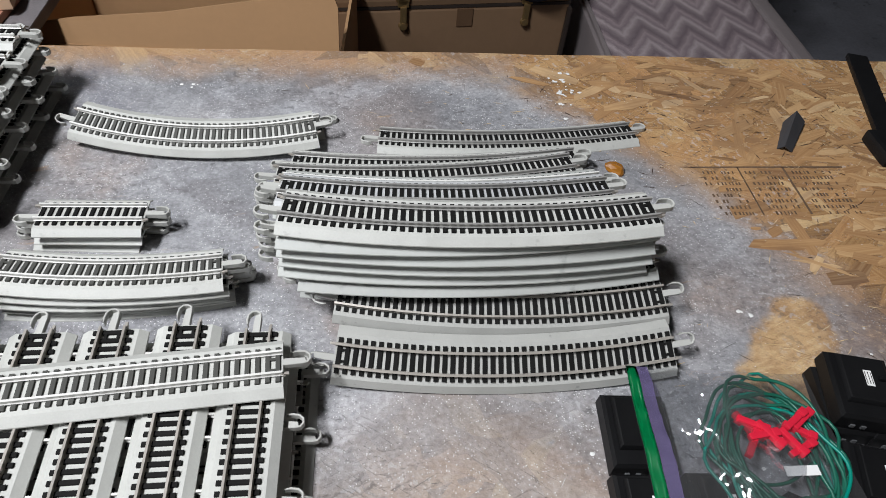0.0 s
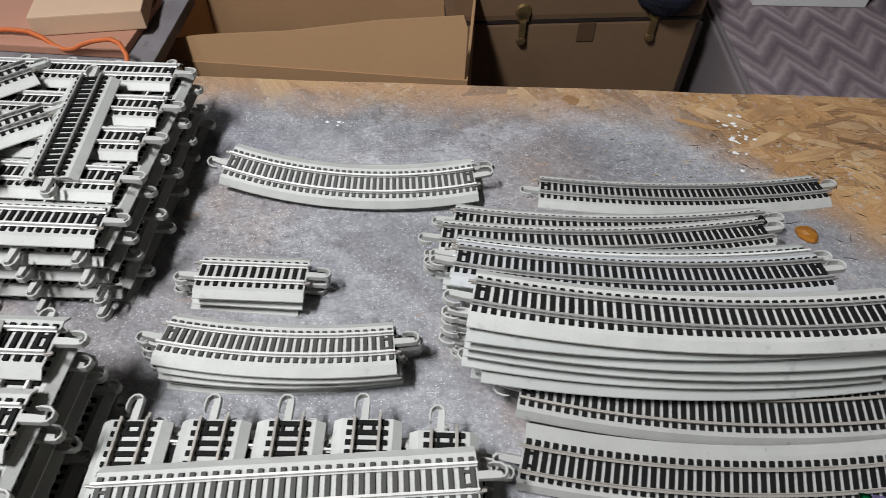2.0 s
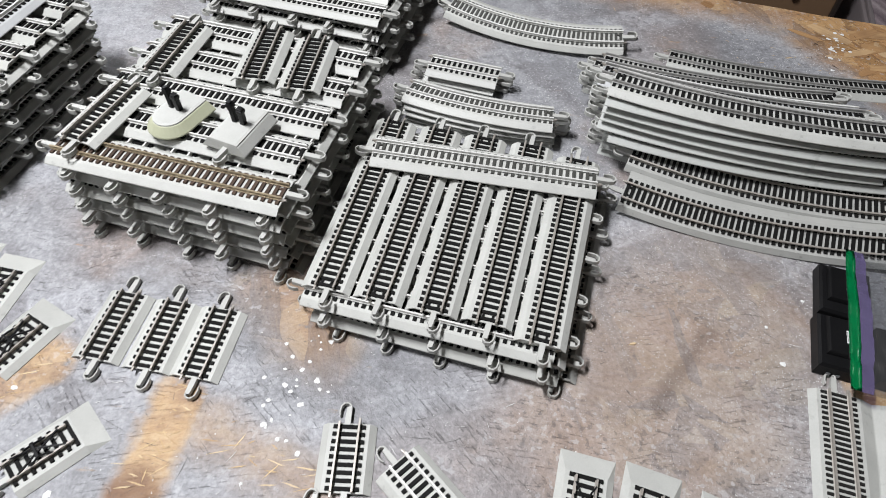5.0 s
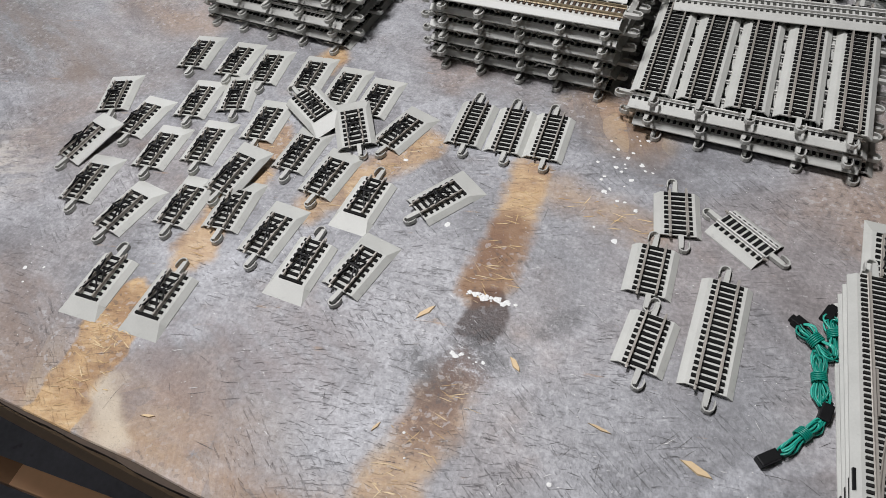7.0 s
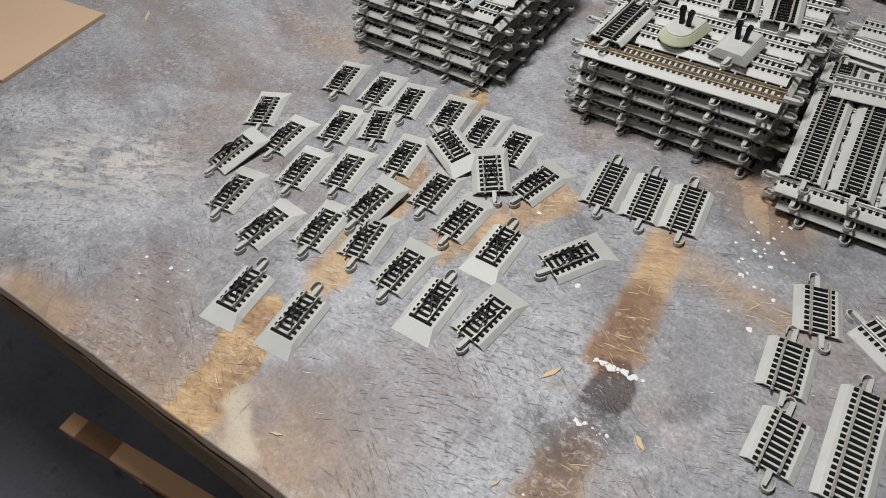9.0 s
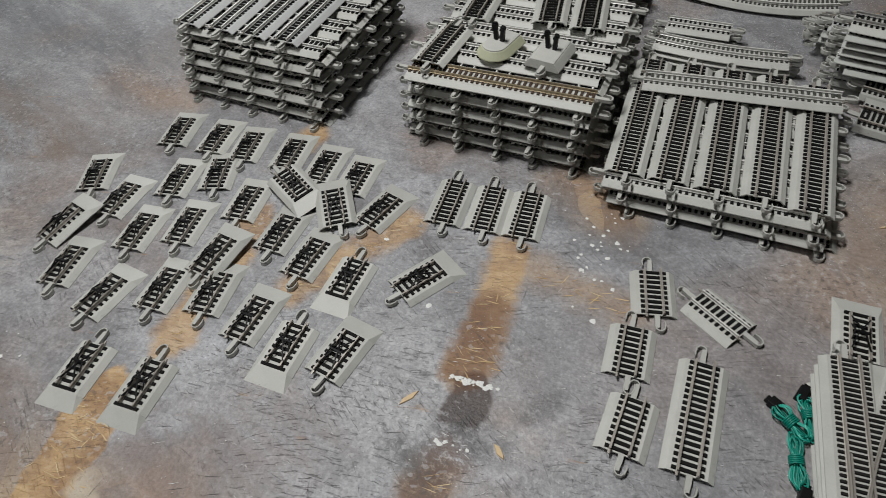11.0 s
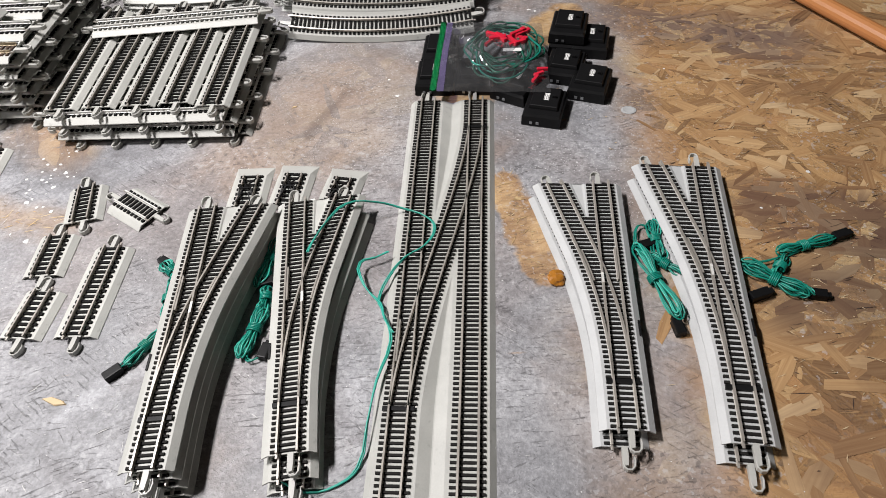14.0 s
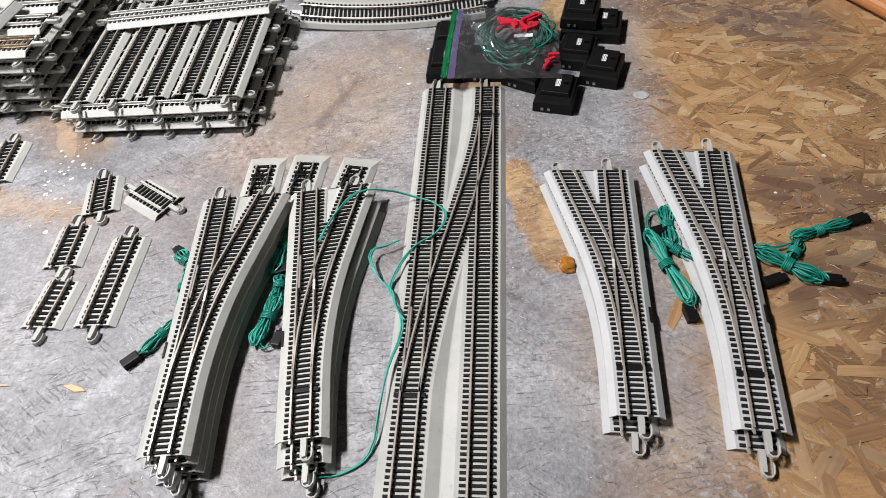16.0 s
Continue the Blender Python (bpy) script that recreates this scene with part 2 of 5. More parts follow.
def bench_top():
    n = Nodes("painted_strand_board")
    flat = n.add("ShaderNodeVectorMath", operation="MULTIPLY")
    n.put(flat.inputs[0], n.co())
    flat.inputs[1].default_value = (1, 1, 0)
    co = flat.outputs[0]
    board, height = osb(n, co)
    ragged, rough_co = n.shaken(co, 26, 5, 0.055), n.shaken(co, 29, 5, 0.036)
    xyz = n.add("ShaderNodeSeparateXYZ")
    n.put(xyz.inputs[0], ragged)
    x, y = xyz.outputs[0], xyz.outputs[1]
    # paint: grey, cloudy, with scuffs
    cloud, cloud2, fine = n.noise(co, 7, 5, 0.6), n.noise(co, 2.6, 4), n.noise(co, 260, 3)
    paint = n.ramp(cloud, (0.25, (0.145, 0.15, 0.162)), (0.5, (0.29, 0.295, 0.312)), (0.78, (0.46, 0.465, 0.485)))
    sweepy = n.noise(n.turned(ragged, -24, 2.2, 15), 1.0, 5, 0.6)
    paint = n.mix(0.40, paint, n.ramp(sweepy, (0.30, (0.10, 0.097, 0.10)), (0.5, (0.28, 0.275, 0.28)), (0.70, (0.48, 0.47, 0.475))))
    paint = n.mix(n.math("MULTIPLY", n.step(cloud2, 0.46, 0.60), 0.62), paint, n.mix(0.55, paint, (0.25, 0.185, 0.155)))
    paint = n.mix(n.math("MULTIPLY", n.step(n.noise(co, 5.3, 5, 0.65), 0.54, 0.66), 0.55), paint, n.mix(0.5, paint, (0.33, 0.22, 0.15)))
    paint = n.mix(n.math("MULTIPLY", n.step(n.noise(n.turned(ragged, 35, 3.0, 9.0, 2.0), 1.0, 4, 0.6), 0.53, 0.66), 0.5), paint, (0.47, 0.475, 0.50))
    paint = n.mix(n.math("MULTIPLY", n.step(n.noise(n.turned(ragged, -30, 2.4, 11.0, 6.0), 1.0, 4, 0.6), 0.55, 0.68), 0.5), paint, (0.13, 0.12, 0.125))
    paint = n.mix(0.55, paint, n.ramp(n.noise(co, 70, 5, 0.7), (0.30, (0.30, 0.30, 0.30)), (0.70, (0.70, 0.70, 0.70))), "OVERLAY")
    paint = n.mix(0.30, paint, n.ramp(fine, (0.32, (0.20, 0.20, 0.20)), (0.5, (0.48, 0.48, 0.48)), (0.68, (0.85, 0.85, 0.85))), "OVERLAY")
    # bare strips and worn patches
    bare = n.step(n.math("SUBTRACT", x, n.math("MULTIPLY_ADD", n.math("POWER", n.step(y, 0.1, 0.72), 2.0), -0.31, 0.495)), -0.05, 0.05)
    bare = n.math("MAXIMUM", bare, n.math("MULTIPLY", n.step(y, 0.60, 0.685), 0.85))
    for a, b, w, s, amount in STRIPS + (
        ((0.07, 0.05), (0.13, 0.10), 0.09, 0.09, 0.42), ((0.03, -0.02), (0.15, 0.0), 0.06, 0.06, 0.36),
        ((-0.28, 0.03), (-0.22, -0.02), 0.03, 0.03, 0.6), ((-1.0, 0.02), (-0.84, 0.0), 0.02, 0.03, 0.35),
        ((-0.9, -0.53), (-0.3, -0.52), 0.02, 0.03, 0.6), ((-0.70, -0.52), (-0.44, -0.50), 0.035, 0.05, 0.45), ((0.42, -0.30), (0.46, -0.50), 0.03, 0.05, 0.45),
    ):
        bare = n.math("MAXIMUM", bare, n.math("MULTIPLY", streak(n, rough_co, a, b, w, s), amount))
    strip = None
    for a, b, w, s, amount in STRIPS:
        one = streak(n, rough_co, a, b, w + 0.006, s)
        strip = one if strip is None else n.math("MAXIMUM", strip, one)
    fibres = n.noise(n.turned(co, 20, 60, 160), 1.0, 5, 0.7)
    yellow = n.ramp(fibres, (0.28, (0.29, 0.165, 0.08)), (0.45, (0.50, 0.32, 0.155)), (0.62, (0.61, 0.43, 0.235)), (0.78, (0.73, 0.58, 0.38)))
    yellow = n.mix(n.math("MULTIPLY", n.step(n.noise(co, 16, 3), 0.44, 0.60), 0.8), yellow, n.ramp(fibres, (0.3, (0.17, 0.09, 0.05)), (0.7, (0.42, 0.25, 0.12))))
    stain = n.math("MULTIPLY", n.step(n.noise(co, 6.5, 5, 0.65), 0.50, 0.68), 0.45)
    board = n.mix(stain, board, n.mix(0.5, board, (0.095, 0.055, 0.035)))
    board = n.mix(n.math("MULTIPLY", strip, 0.8), board, yellow)
    # flecks of paint left on the bare board, and board showing through the paint
    scrub = n.noise(n.turned(co, 12, 14, 60), 1.0, 5, 0.65)
    bare = n.math("MULTIPLY", bare, n.step(n.noise(co, 34, 5, 0.7), 0.24, 0.40))
    bare = n.math("MAXIMUM", bare, n.math("MULTIPLY", n.step(scrub, 0.64, 0.74), 0.55))
    col = n.mix(bare, paint, board)
    # dark marks
    for a, b, w, s, tone, amount in (
        ((-0.291, -0.284), (-0.288, -0.304), 0.021, 0.003, (0.062, 0.040, 0.034), 0.92), ((-0.302, -0.195), (-0.300, -0.262), 0.024, 0.009, (0.17, 0.085, 0.05), 0.72),
        ((-0.283, -0.322), (-0.296, -0.37), 0.020, 0.022, (0.035, 0.033, 0.034), 0.85), ((-0.33, -0.36), (-0.30, -0.375), 0.010, 0.016, (0.03, 0.03, 0.03), 0.7), ((-0.285, -0.36), (-0.292, -0.41), 0.020, 0.012, (0.15, 0.085, 0.06), 0.7),
        ((-0.262, -0.335), (-0.240, -0.330), 0.012, 0.014, (0.05, 0.05, 0.05), 0.6),
        ((-0.215, -0.272), (-0.225, -0.285), 0.012, 0.012, (0.06, 0.06, 0.06), 0.6), ((-0.577, -0.492), (-0.533, -0.532), 0.012, 0.008, (0.60, 0.52, 0.40), 0.75), ((0.50, 0.25), (0.70, 0.18), 0.035, 0.045, (0.10, 0.085, 0.10), 0.6), ((0.127, 0.094), (0.086, 0.003), 0.007, 0.006, (0.15, 0.11, 0.09), 0.55),
        ((-0.40, 0.02), (-0.29, 0.0), 0.02, 0.03, (0.16, 0.13, 0.11), 0.4), ((-0.27, 0.62), (-0.23, 0.56), 0.02, 0.03, (0.12, 0.12, 0.16), 0.5), ((-0.95, -0.15), (-0.75, -0.08), 0.03, 0.05, (0.15, 0.13, 0.12), 0.45), ((-1.25, 0.05), (-0.95, 0.15), 0.04, 0.06, (0.12, 0.12, 0.13), 0.5),
    ):
        spotty = streak(n, rough_co, a, b, w, s)
        if s > 0.01:
            spotty = n.math("MULTIPLY", spotty, n.step(n.noise(co, 95 + 400 * w, 6, 0.85), 0.38, 0.53))
        col = n.mix(n.math("MULTIPLY", spotty, amount), col, tone)
    for a, b, w, s, tone, amount in (((-1.4, -0.02), (-0.95, -0.14), 0.05, 0.06, (0.20, 0.14, 0.10), 0.55), ((-1.5, 0.22), (-0.98, 0.04), 0.06, 0.06, (0.10, 0.10, 0.115), 0.6), ((-1.25, -0.20), (-0.9, -0.27), 0.03, 0.05, (0.13, 0.125, 0.13), 0.5),
                                  ((-1.1, 0.42), (-0.9, 0.30), 0.03, 0.05, (0.30, 0.19, 0.11), 0.5), ((-0.55, -0.46), (-0.42, -0.40), 0.04, 0.05, (0.17, 0.115, 0.10), 0.5), ((-0.75, -0.46), (-0.68, -0.50), 0.05, 0.05, (0.24, 0.17, 0.13), 0.5),
                                  ((0.62, -0.13), (0.70, -0.16), 0.045, 0.02, (0.10, 0.055, 0.045), 0.6), ((0.60, -0.25), (0.70, -0.24), 0.04, 0.03, (0.075, 0.045, 0.04), 0.6), ((0.60, -0.40), (0.66, -0.45), 0.05, 0.04, (0.12, 0.06, 0.04), 0.45)):
        wash = n.math("MULTIPLY", streak(n, ragged, a, b, w, s), n.step(n.noise(n.turned(co, -20, 8, 34), 1.0, 5, 0.7), 0.34, 0.60))
        col = n.mix(n.math("MULTIPLY", wash, amount), col, tone)
    # pale dusty patch and white dashes
    dust = n.math("MULTIPLY", streak(n, ragged, (-1.05, -0.40), (-0.93, -0.33), 0.05, 0.06), n.step(n.noise(n.turned(co, 20, 30, 90), 1.0, 4), 0.42, 0.58))
    col = n.mix(n.math("MULTIPLY", dust, 0.62), col, (0.66, 0.61, 0.54))
    # scratches and specks, with light and shade of the relief in the colour
    open_paint = n.math("MULTIPLY", n.math("SUBTRACT", 1.0, n.math("MULTIPLY", bare, 0.7)), 0.9)
    relief = n.math("MULTIPLY", open_paint, n.step(y, 0.35, -0.05))
    grooves, lit_rims = None, None
    for k, angle in enumerate((5, -33, 24)):
        strand = n.noise(n.turned(co, angle, 46, 400, 4.7 * k), 1.0, 3, 0.6)
        here = n.step(n.noise(n.turned(co, 0, 1, 1, 3.3 * k), 7 + 2 * k, 4), 0.49, 0.60)
        one, lip = n.math("MULTIPLY", n.step(strand, 0.60, 0.66), here), n.math("MULTIPLY", n.step(strand, 0.40, 0.34), here)
        grooves = one if grooves is None else n.math("MAXIMUM", grooves, one)
        lit_rims = lip if lit_rims is None else n.math("MAXIMUM", lit_rims, lip)
    # raking light put into the colour: bright groove edges, darkened grooves
    col = n.mix(n.math("MULTIPLY", n.math("MULTIPLY", lit_rims, relief), 0.16), col, (0.62, 0.62, 0.63))
    col = n.mix(n.math("MULTIPLY", n.math("MULTIPLY", grooves, relief), 0.5), col, (0.065, 0.060, 0.060))
    chips = n.noise(co, 135, 2, 0.5)
    worn_here = n.step(n.noise(co, 8, 4, 0.6), 0.42, 0.60)
    col = n.mix(n.math("MULTIPLY", n.math("MULTIPLY", n.step(chips, 0.60, 0.64), worn_here), 0.34), col, (0.55, 0.55, 0.56))
    col = n.mix(n.math("MULTIPLY", n.math("MULTIPLY", n.step(chips, 0.40, 0.36), worn_here), 0.42), col, (0.075, 0.07, 0.07))
    spatter = n.math("MAXIMUM", n.step(n.math("MULTIPLY_ADD", x, 0.5, y), -0.12, 0.16), 0.10)
    spatter = n.math("MULTIPLY", spatter, n.math("MULTIPLY_ADD", bare, -0.75, 1.0))
    pits = n.noise(co, 420, 3, 0.6)
    col = n.mix(n.math("MULTIPLY", n.step(pits, 0.60, 0.70), 0.40), col, (0.10, 0.095, 0.095))
    for scale, cut, some, where in ((520, 0.28, 0.68, 0.45), (240, 0.14, 0.84, 0.53), (60, 0.08, 0.85, 0.52)):
        dots = n.voronoi(co, scale)
        sep = n.add("ShaderNodeSeparateColor")
        n.put(sep.inputs[0], dots.outputs["Color"])
        speck = n.math("MULTIPLY", n.math("LESS_THAN", dots.outputs["Distance"], cut), n.math("GREATER_THAN", sep.outputs[0], some))
        speck = n.math("MULTIPLY", speck, n.step(n.noise(co, 9 + scale * 0.01, 4), where - 0.06, where + 0.08))
        speck = n.math("MULTIPLY", speck, spatter)
        col = n.mix(n.math("MULTIPLY", speck, 0.8), col, (0.70, 0.70, 0.70))
    rise = n.math("ADD", n.math("MULTIPLY", n.noise(co, 260, 3), 0.5), n.math("MULTIPLY", n.noise(co, 420, 3, 0.6), 0.5))
    rise = n.math("ADD", rise, n.math("MULTIPLY", height, 0.5))
    rise = n.math("SUBTRACT", rise, n.math("MULTIPLY", grooves, 0.9))
    n.bump(rise, 0.6, 0.0014)
    return n.done(col, n.math("MULTIPLY_ADD", bare, 0.22, n.math("MULTIPLY_ADD", cloud, 0.3, 0.36)))


BENCH = bench_top()


def edge_board():
    n = Nodes("strand_board_edge")
    co = n.co()
    layers = n.noise(n.turned(co, 0, 8, 8), 1.0, 2)
    stack = n.add("ShaderNodeMapping")
    n.put(stack.inputs["Vector"], co)
    stack.inputs["Scale"].default_value = (20, 20, 500)
    grain = n.noise(stack.outputs[0], 1.0, 4, 0.7)
    n.bump(grain, 0.6, 0.001)
    return n.done(n.ramp(n.math("ADD", grain, n.math("MULTIPLY", layers, 0.1)), (0.3, (0.08, 0.05, 0.03)), (0.6, (0.30, 0.19, 0.11)), (0.85, (0.50, 0.36, 0.22))), 0.8)


EDGE = edge_board()


def zigzag():
    n = Nodes("mauve_flame_stitch_cloth")
    co = n.co()
    sep = n.add("ShaderNodeSeparateXYZ")
    n.put(sep.inputs[0], co)
    saw = n.math("MULTIPLY", n.math("PINGPONG", sep.outputs[0], 0.055), 1.6)
    band = n.math("ADD", n.math("ADD", sep.outputs[1], sep.outputs[2]), saw)
    band = n.math("ADD", band, n.math("MULTIPLY", n.noise(co, 40, 3), 0.03))
    wave = n.math("FRACT", n.math("MULTIPLY", band, 9.0))
    weave = n.noise(n.turned(co, 0, 900, 200), 1.0, 2)
    col = n.ramp(wave, (0.0, (0.30, 0.235, 0.245)), (0.22, (0.13, 0.095, 0.11)), (0.45, (0.25, 0.20, 0.21)), (0.62, (0.45, 0.38, 0.385)), (0.8, (0.22, 0.17, 0.185)), (1.0, (0.36, 0.29, 0.30)))
    n.bump(weave, 0.5, 0.001)
    return n.done(n.mix(0.25, col, n.ramp(weave, (0.3, (0.08, 0.06, 0.07)), (0.7, (0.36, 0.31, 0.33)))), 0.9)


ZIGZAG = zigzag()


def clear_film(name, tint, share, milk):
    n = Nodes(name)
    clear, gloss, mix = n.add("ShaderNodeBsdfTransparent"), n.add("ShaderNodeBsdfGlossy"), n.add("ShaderNodeMixShader")
    haze, both = n.add("ShaderNodeBsdfDiffuse"), n.add("ShaderNodeMixShader")
    clear.inputs[0].default_value = (*tint, 1)
    haze.inputs[0].default_value = (*tint, 1)
    gloss.inputs["Roughness"].default_value = 0.07
    mix.inputs[0].default_value, both.inputs[0].default_value = share, milk
    n.put(mix.inputs[1], clear.outputs[0])
    n.put(mix.inputs[2], gloss.outputs[0])
    n.put(both.inputs[1], mix.outputs[0])
    n.put(both.inputs[2], haze.outputs[0])
    n.put(n.tree.nodes["Material Output"].inputs["Surface"], both.outputs[0])
    return n.mat


FILM = clear_film("clear_bag_film", (0.90, 0.91, 0.93), 0.30, 0.028)
PURPLE = clear_film("purple_bag_seal", (0.36, 0.30, 0.56), 0.14, 0.22)
ZIP = worn("green_bag_zip", (0.0, 0.24, 0.07), 0.35, vary=0.1)

# ---- building helpers ----


def mesh_of(bm, name, material):
    bm.normal_update()
    data = bpy.data.meshes.new(name)
    bm.to_mesh(data)
    bm.free()
    data.materials.append(material)
    return data


def part(name, shape, material, parent, label="", m=None):
    """One mesh object under a thing or a part; shape: a bmesh, or a mesh that several share."""
    data = shape if isinstance(shape, bpy.types.Mesh) else mesh_of(shape, name, material)
    ob = new(name, data)
    ob.parent = parent
    if m is not None:
        ob.matrix_basis = m
    if label:
        ob["label"] = label
    return ob


def thing(name, label, category, group="", kind="", m=None):
    ob = new(name)
    ob.empty_display_size = 0.02
    if m is not None:
        ob.matrix_basis = m
    return tagged(ob, label, category, group, kind)


def solid(name, shape, material, label, category, group="", kind="", m=None):
    ob = part(name, shape, material, None, m=m)
    return tagged(ob, label, category, group, kind)


def box(sx, sy, sz, at=(0, 0, 0), bevel=0.0, m=None, bm=None):
    """A box with its base's middle at 'at'."""
    out = bmesh.new() if bm is None else bm
    made = bmesh.ops.create_cube(out, size=1.0, matrix=Matrix.Translation((at[0], at[1], at[2] + sz / 2)) @ Matrix.Diagonal((sx, sy, sz, 1)))["verts"]
    if bevel:
        edges = list({e for v in made for e in v.link_edges})
        made = [v for v in bmesh.ops.bevel(out, geom=edges, offset=bevel, segments=2, affect="EDGES", profile=0.7)["verts"]]
    if m is not None:
        bmesh.ops.transform(out, matrix=m, verts=[v for v in made if v.is_valid])
    return out


def sweep(stations, closed_profile=True, caps=True, bm=None):
    """Joins rows of points (each a cross-section) into a skin."""
    out = bmesh.new() if bm is None else bm
    rows = [[out.verts.new(p) for p in row] for row in stations]
    count = len(rows[0])
    for a, b in zip(rows, rows[1:]):
        for i in range(count if closed_profile else count - 1):
            j = (i + 1) % count
            out.faces.new((a[i], b[i], b[j], a[j]))
    if caps and closed_profile:
        out.faces.new(rows[0])
        out.faces.new(rows[-1][::-1])
    bmesh.ops.recalc_face_normals(out, faces=out.faces)
    return out


def wire(name, points, radius, material, parent=None, label="", cyclic=False, res=3):
    """A round smooth cable through the points."""
    curve = bpy.data.curves.new(name, "CURVE")
    curve.dimensions, curve.bevel_depth, curve.bevel_resolution, curve.resolution_u = "3D", radius, 2, res
    curve.use_fill_caps = True
    spline = curve.splines.new("BEZIER")
    spline.bezier_points.add(len(points) - 1)
    spline.use_cyclic_u = cyclic
    for p, at in zip(spline.bezier_points, points):
        p.co, p.handle_left_type, p.handle_right_type = at, "AUTO", "AUTO"
    curve.materials.append(material)
    ob = new(name, curve)
    ob.parent = parent
    if label:
        ob["label"] = label
    return ob

# ---- the room and the bench ----
FLOOR_Z = -0.80
BACK_Y, FRONT_Y, LEFT_X, RIGHT_X = 0.683, -0.537, -2.1, 1.45
tagged(part("floor", box(6.4, 5.6, 0.1, (-0.2, 0.4, FLOOR_Z - 0.1)), CONCRETE, None), "dark grey concrete floor", "floor", kind="structure")
for name, sx, sy, x, y in (("wall_north", 6.4, 0.1, -0.2, 3.25), ("wall_south", 6.4, 0.1, -0.2, -2.45), ("wall_east", 0.1, 5.6, 3.05, 0.4), ("wall_west", 0.1, 5.6, -3.45, 0.4)):
    tagged(part(name, box(sx, sy, 2.6, (x, y, FLOOR_Z)), WALL, None), "plain dim painted wall", "wall", kind="structure")
tagged(part("ceiling", box(6.6, 5.8, 0.1, (-0.2, 0.4, 1.8)), WALL, None), "plain ceiling", "ceiling", kind="structure")


def bench():
    top = thing("workbench", "long workbench with worn grey-painted strand-board top", "workbench", kind="structure")
    slab = bmesh.new()
    nx = 60
    rng = random.Random(4)
    rows = []
    for i in range(nx + 1):
        x = LEFT_X + (RIGHT_X - LEFT_X) * i / nx
        f, b = FRONT_Y + rng.uniform(-0.0015, 0.0015) - 0.012 * min(max(-0.4 - x, 0), 1), BACK_Y + rng.uniform(-0.0015, 0.0015) + 0.012 * (x + 0.2)
        rows.append([(x, f, -0.0012), (x, f + 0.0012, 0), (x, b - 0.0012, 0), (x, b, -0.0012), (x, b, -0.018), (x, f, -0.018)])
    sweep(rows, bm=slab)
    sheet = part("tabletop", slab, BENCH, top)
    edge = bmesh.new()
    erng = random.Random(6)
    strip_rows = []
    for i in range(181):
        x = LEFT_X + 0.004 + (RIGHT_X - LEFT_X - 0.008) * i / 180
        f = FRONT_Y - 0.012 * min(max(-0.4 - x, 0), 1) - 0.0030 - erng.uniform(0, 0.0016)
        strip_rows.append([(x, f + 0.006, -0.0175), (x, f, -0.0165), (x, f + erng.uniform(-0.0006, 0.0006), -0.009), (x, f, -0.0022), (x, f + 0.006, -0.0018)])
    sweep(strip_rows, bm=edge)
    part("front_edge", edge, GRIMY_EDGE, sheet, "grimy dark strand-board edge")
    part("lower_sheet", box(RIGHT_X - LEFT_X, 1.214, 0.020, ((LEFT_X + RIGHT_X) / 2, 0.070, -0.039)), EDGE, top, "raw dark strand-board sheet")
    part("apron", box(RIGHT_X - LEFT_X - 0.02, 0.040, 0.130, ((LEFT_X + RIGHT_X) / 2, -0.5235, -0.1695), 0.002), FRONT_BOARD, top, "rough tan board along the front under the top")
    part("apron", box(RIGHT_X - LEFT_X - 0.02, 0.035, 0.085, ((LEFT_X + RIGHT_X) / 2, 0.655, -0.1245), 0.002), LUMBER, top, "rough pine board under the edge")
    for x in (-1.9, -0.86, 0.4, 1.3):
        for y in (-0.48, 0.60):
            part("leg", box(0.085, 0.036, -FLOOR_Z - 0.037, (x, y, FLOOR_Z), 0.002), LUMBER, top)
    part("stretcher", box(0.80, 0.030, 0.036, (0.395, -0.013, 0), 0.002, m=pose(-0.996, -0.585, -0.388, 0, 0, 6.2)), LUMBER, top, "orange pine rail below the top")
    # shade across the rail, put in as a thin darker wrap
    part("stain_band", box(0.076, 0.0306, 0.0366, (0.066, -0.013, -0.0003), 0.002, m=pose(-0.996, -0.585, -0.388, 0, 0, 6.2)), SHADED_PINE, top, "darker band painted as shade across the rail")
    for x, y in ((-0.86, -0.585), (-0.40, -0.535)):
        part("stretcher_foot", box(0.04, 0.028, 0.414, (x, y, FLOOR_Z), 0.002), LUMBER, top)



bench()

# ---- toy track ----
LAYER = 0.0104
HALF, SHOULDER, BED = 0.0228, 0.0172, 0.0052
RAIL_TOP = LAYER
GAUGE = 0.00825
RAMP = 0.0175


def straight_way(length):
    return lambda s: (s, 0.0, 0.0)


def arc_way(radius, sign=1):
    return lambda s: (radius * math.sin(s / radius), sign * radius * (1 - math.cos(s / radius)), sign * s / radius)


def offset(way, s, y, z):
    x0, y0, a = way(s)
    return (x0 - y * math.sin(a), y0 + y * math.cos(a), z)


def shell(y_left, y_right):
    """Cross-section of the hollow roadbed between two base edges."""
    k, w = HALF - SHOULDER, 0.0013
    return [(y_right, 0), (y_right + 0.0002, 0.0009), (y_right + k, BED - 0.0003), (y_right + k + 0.0004, BED), (y_left - k - 0.0004, BED), (y_left - k, BED - 0.0003),
            (y_left - 0.0002, 0.0009), (y_left, 0), (y_left - w, 0), (y_left - k - w * 0.6, BED - w), (y_right + k + w * 0.6, BED - w), (y_right + w, 0)]


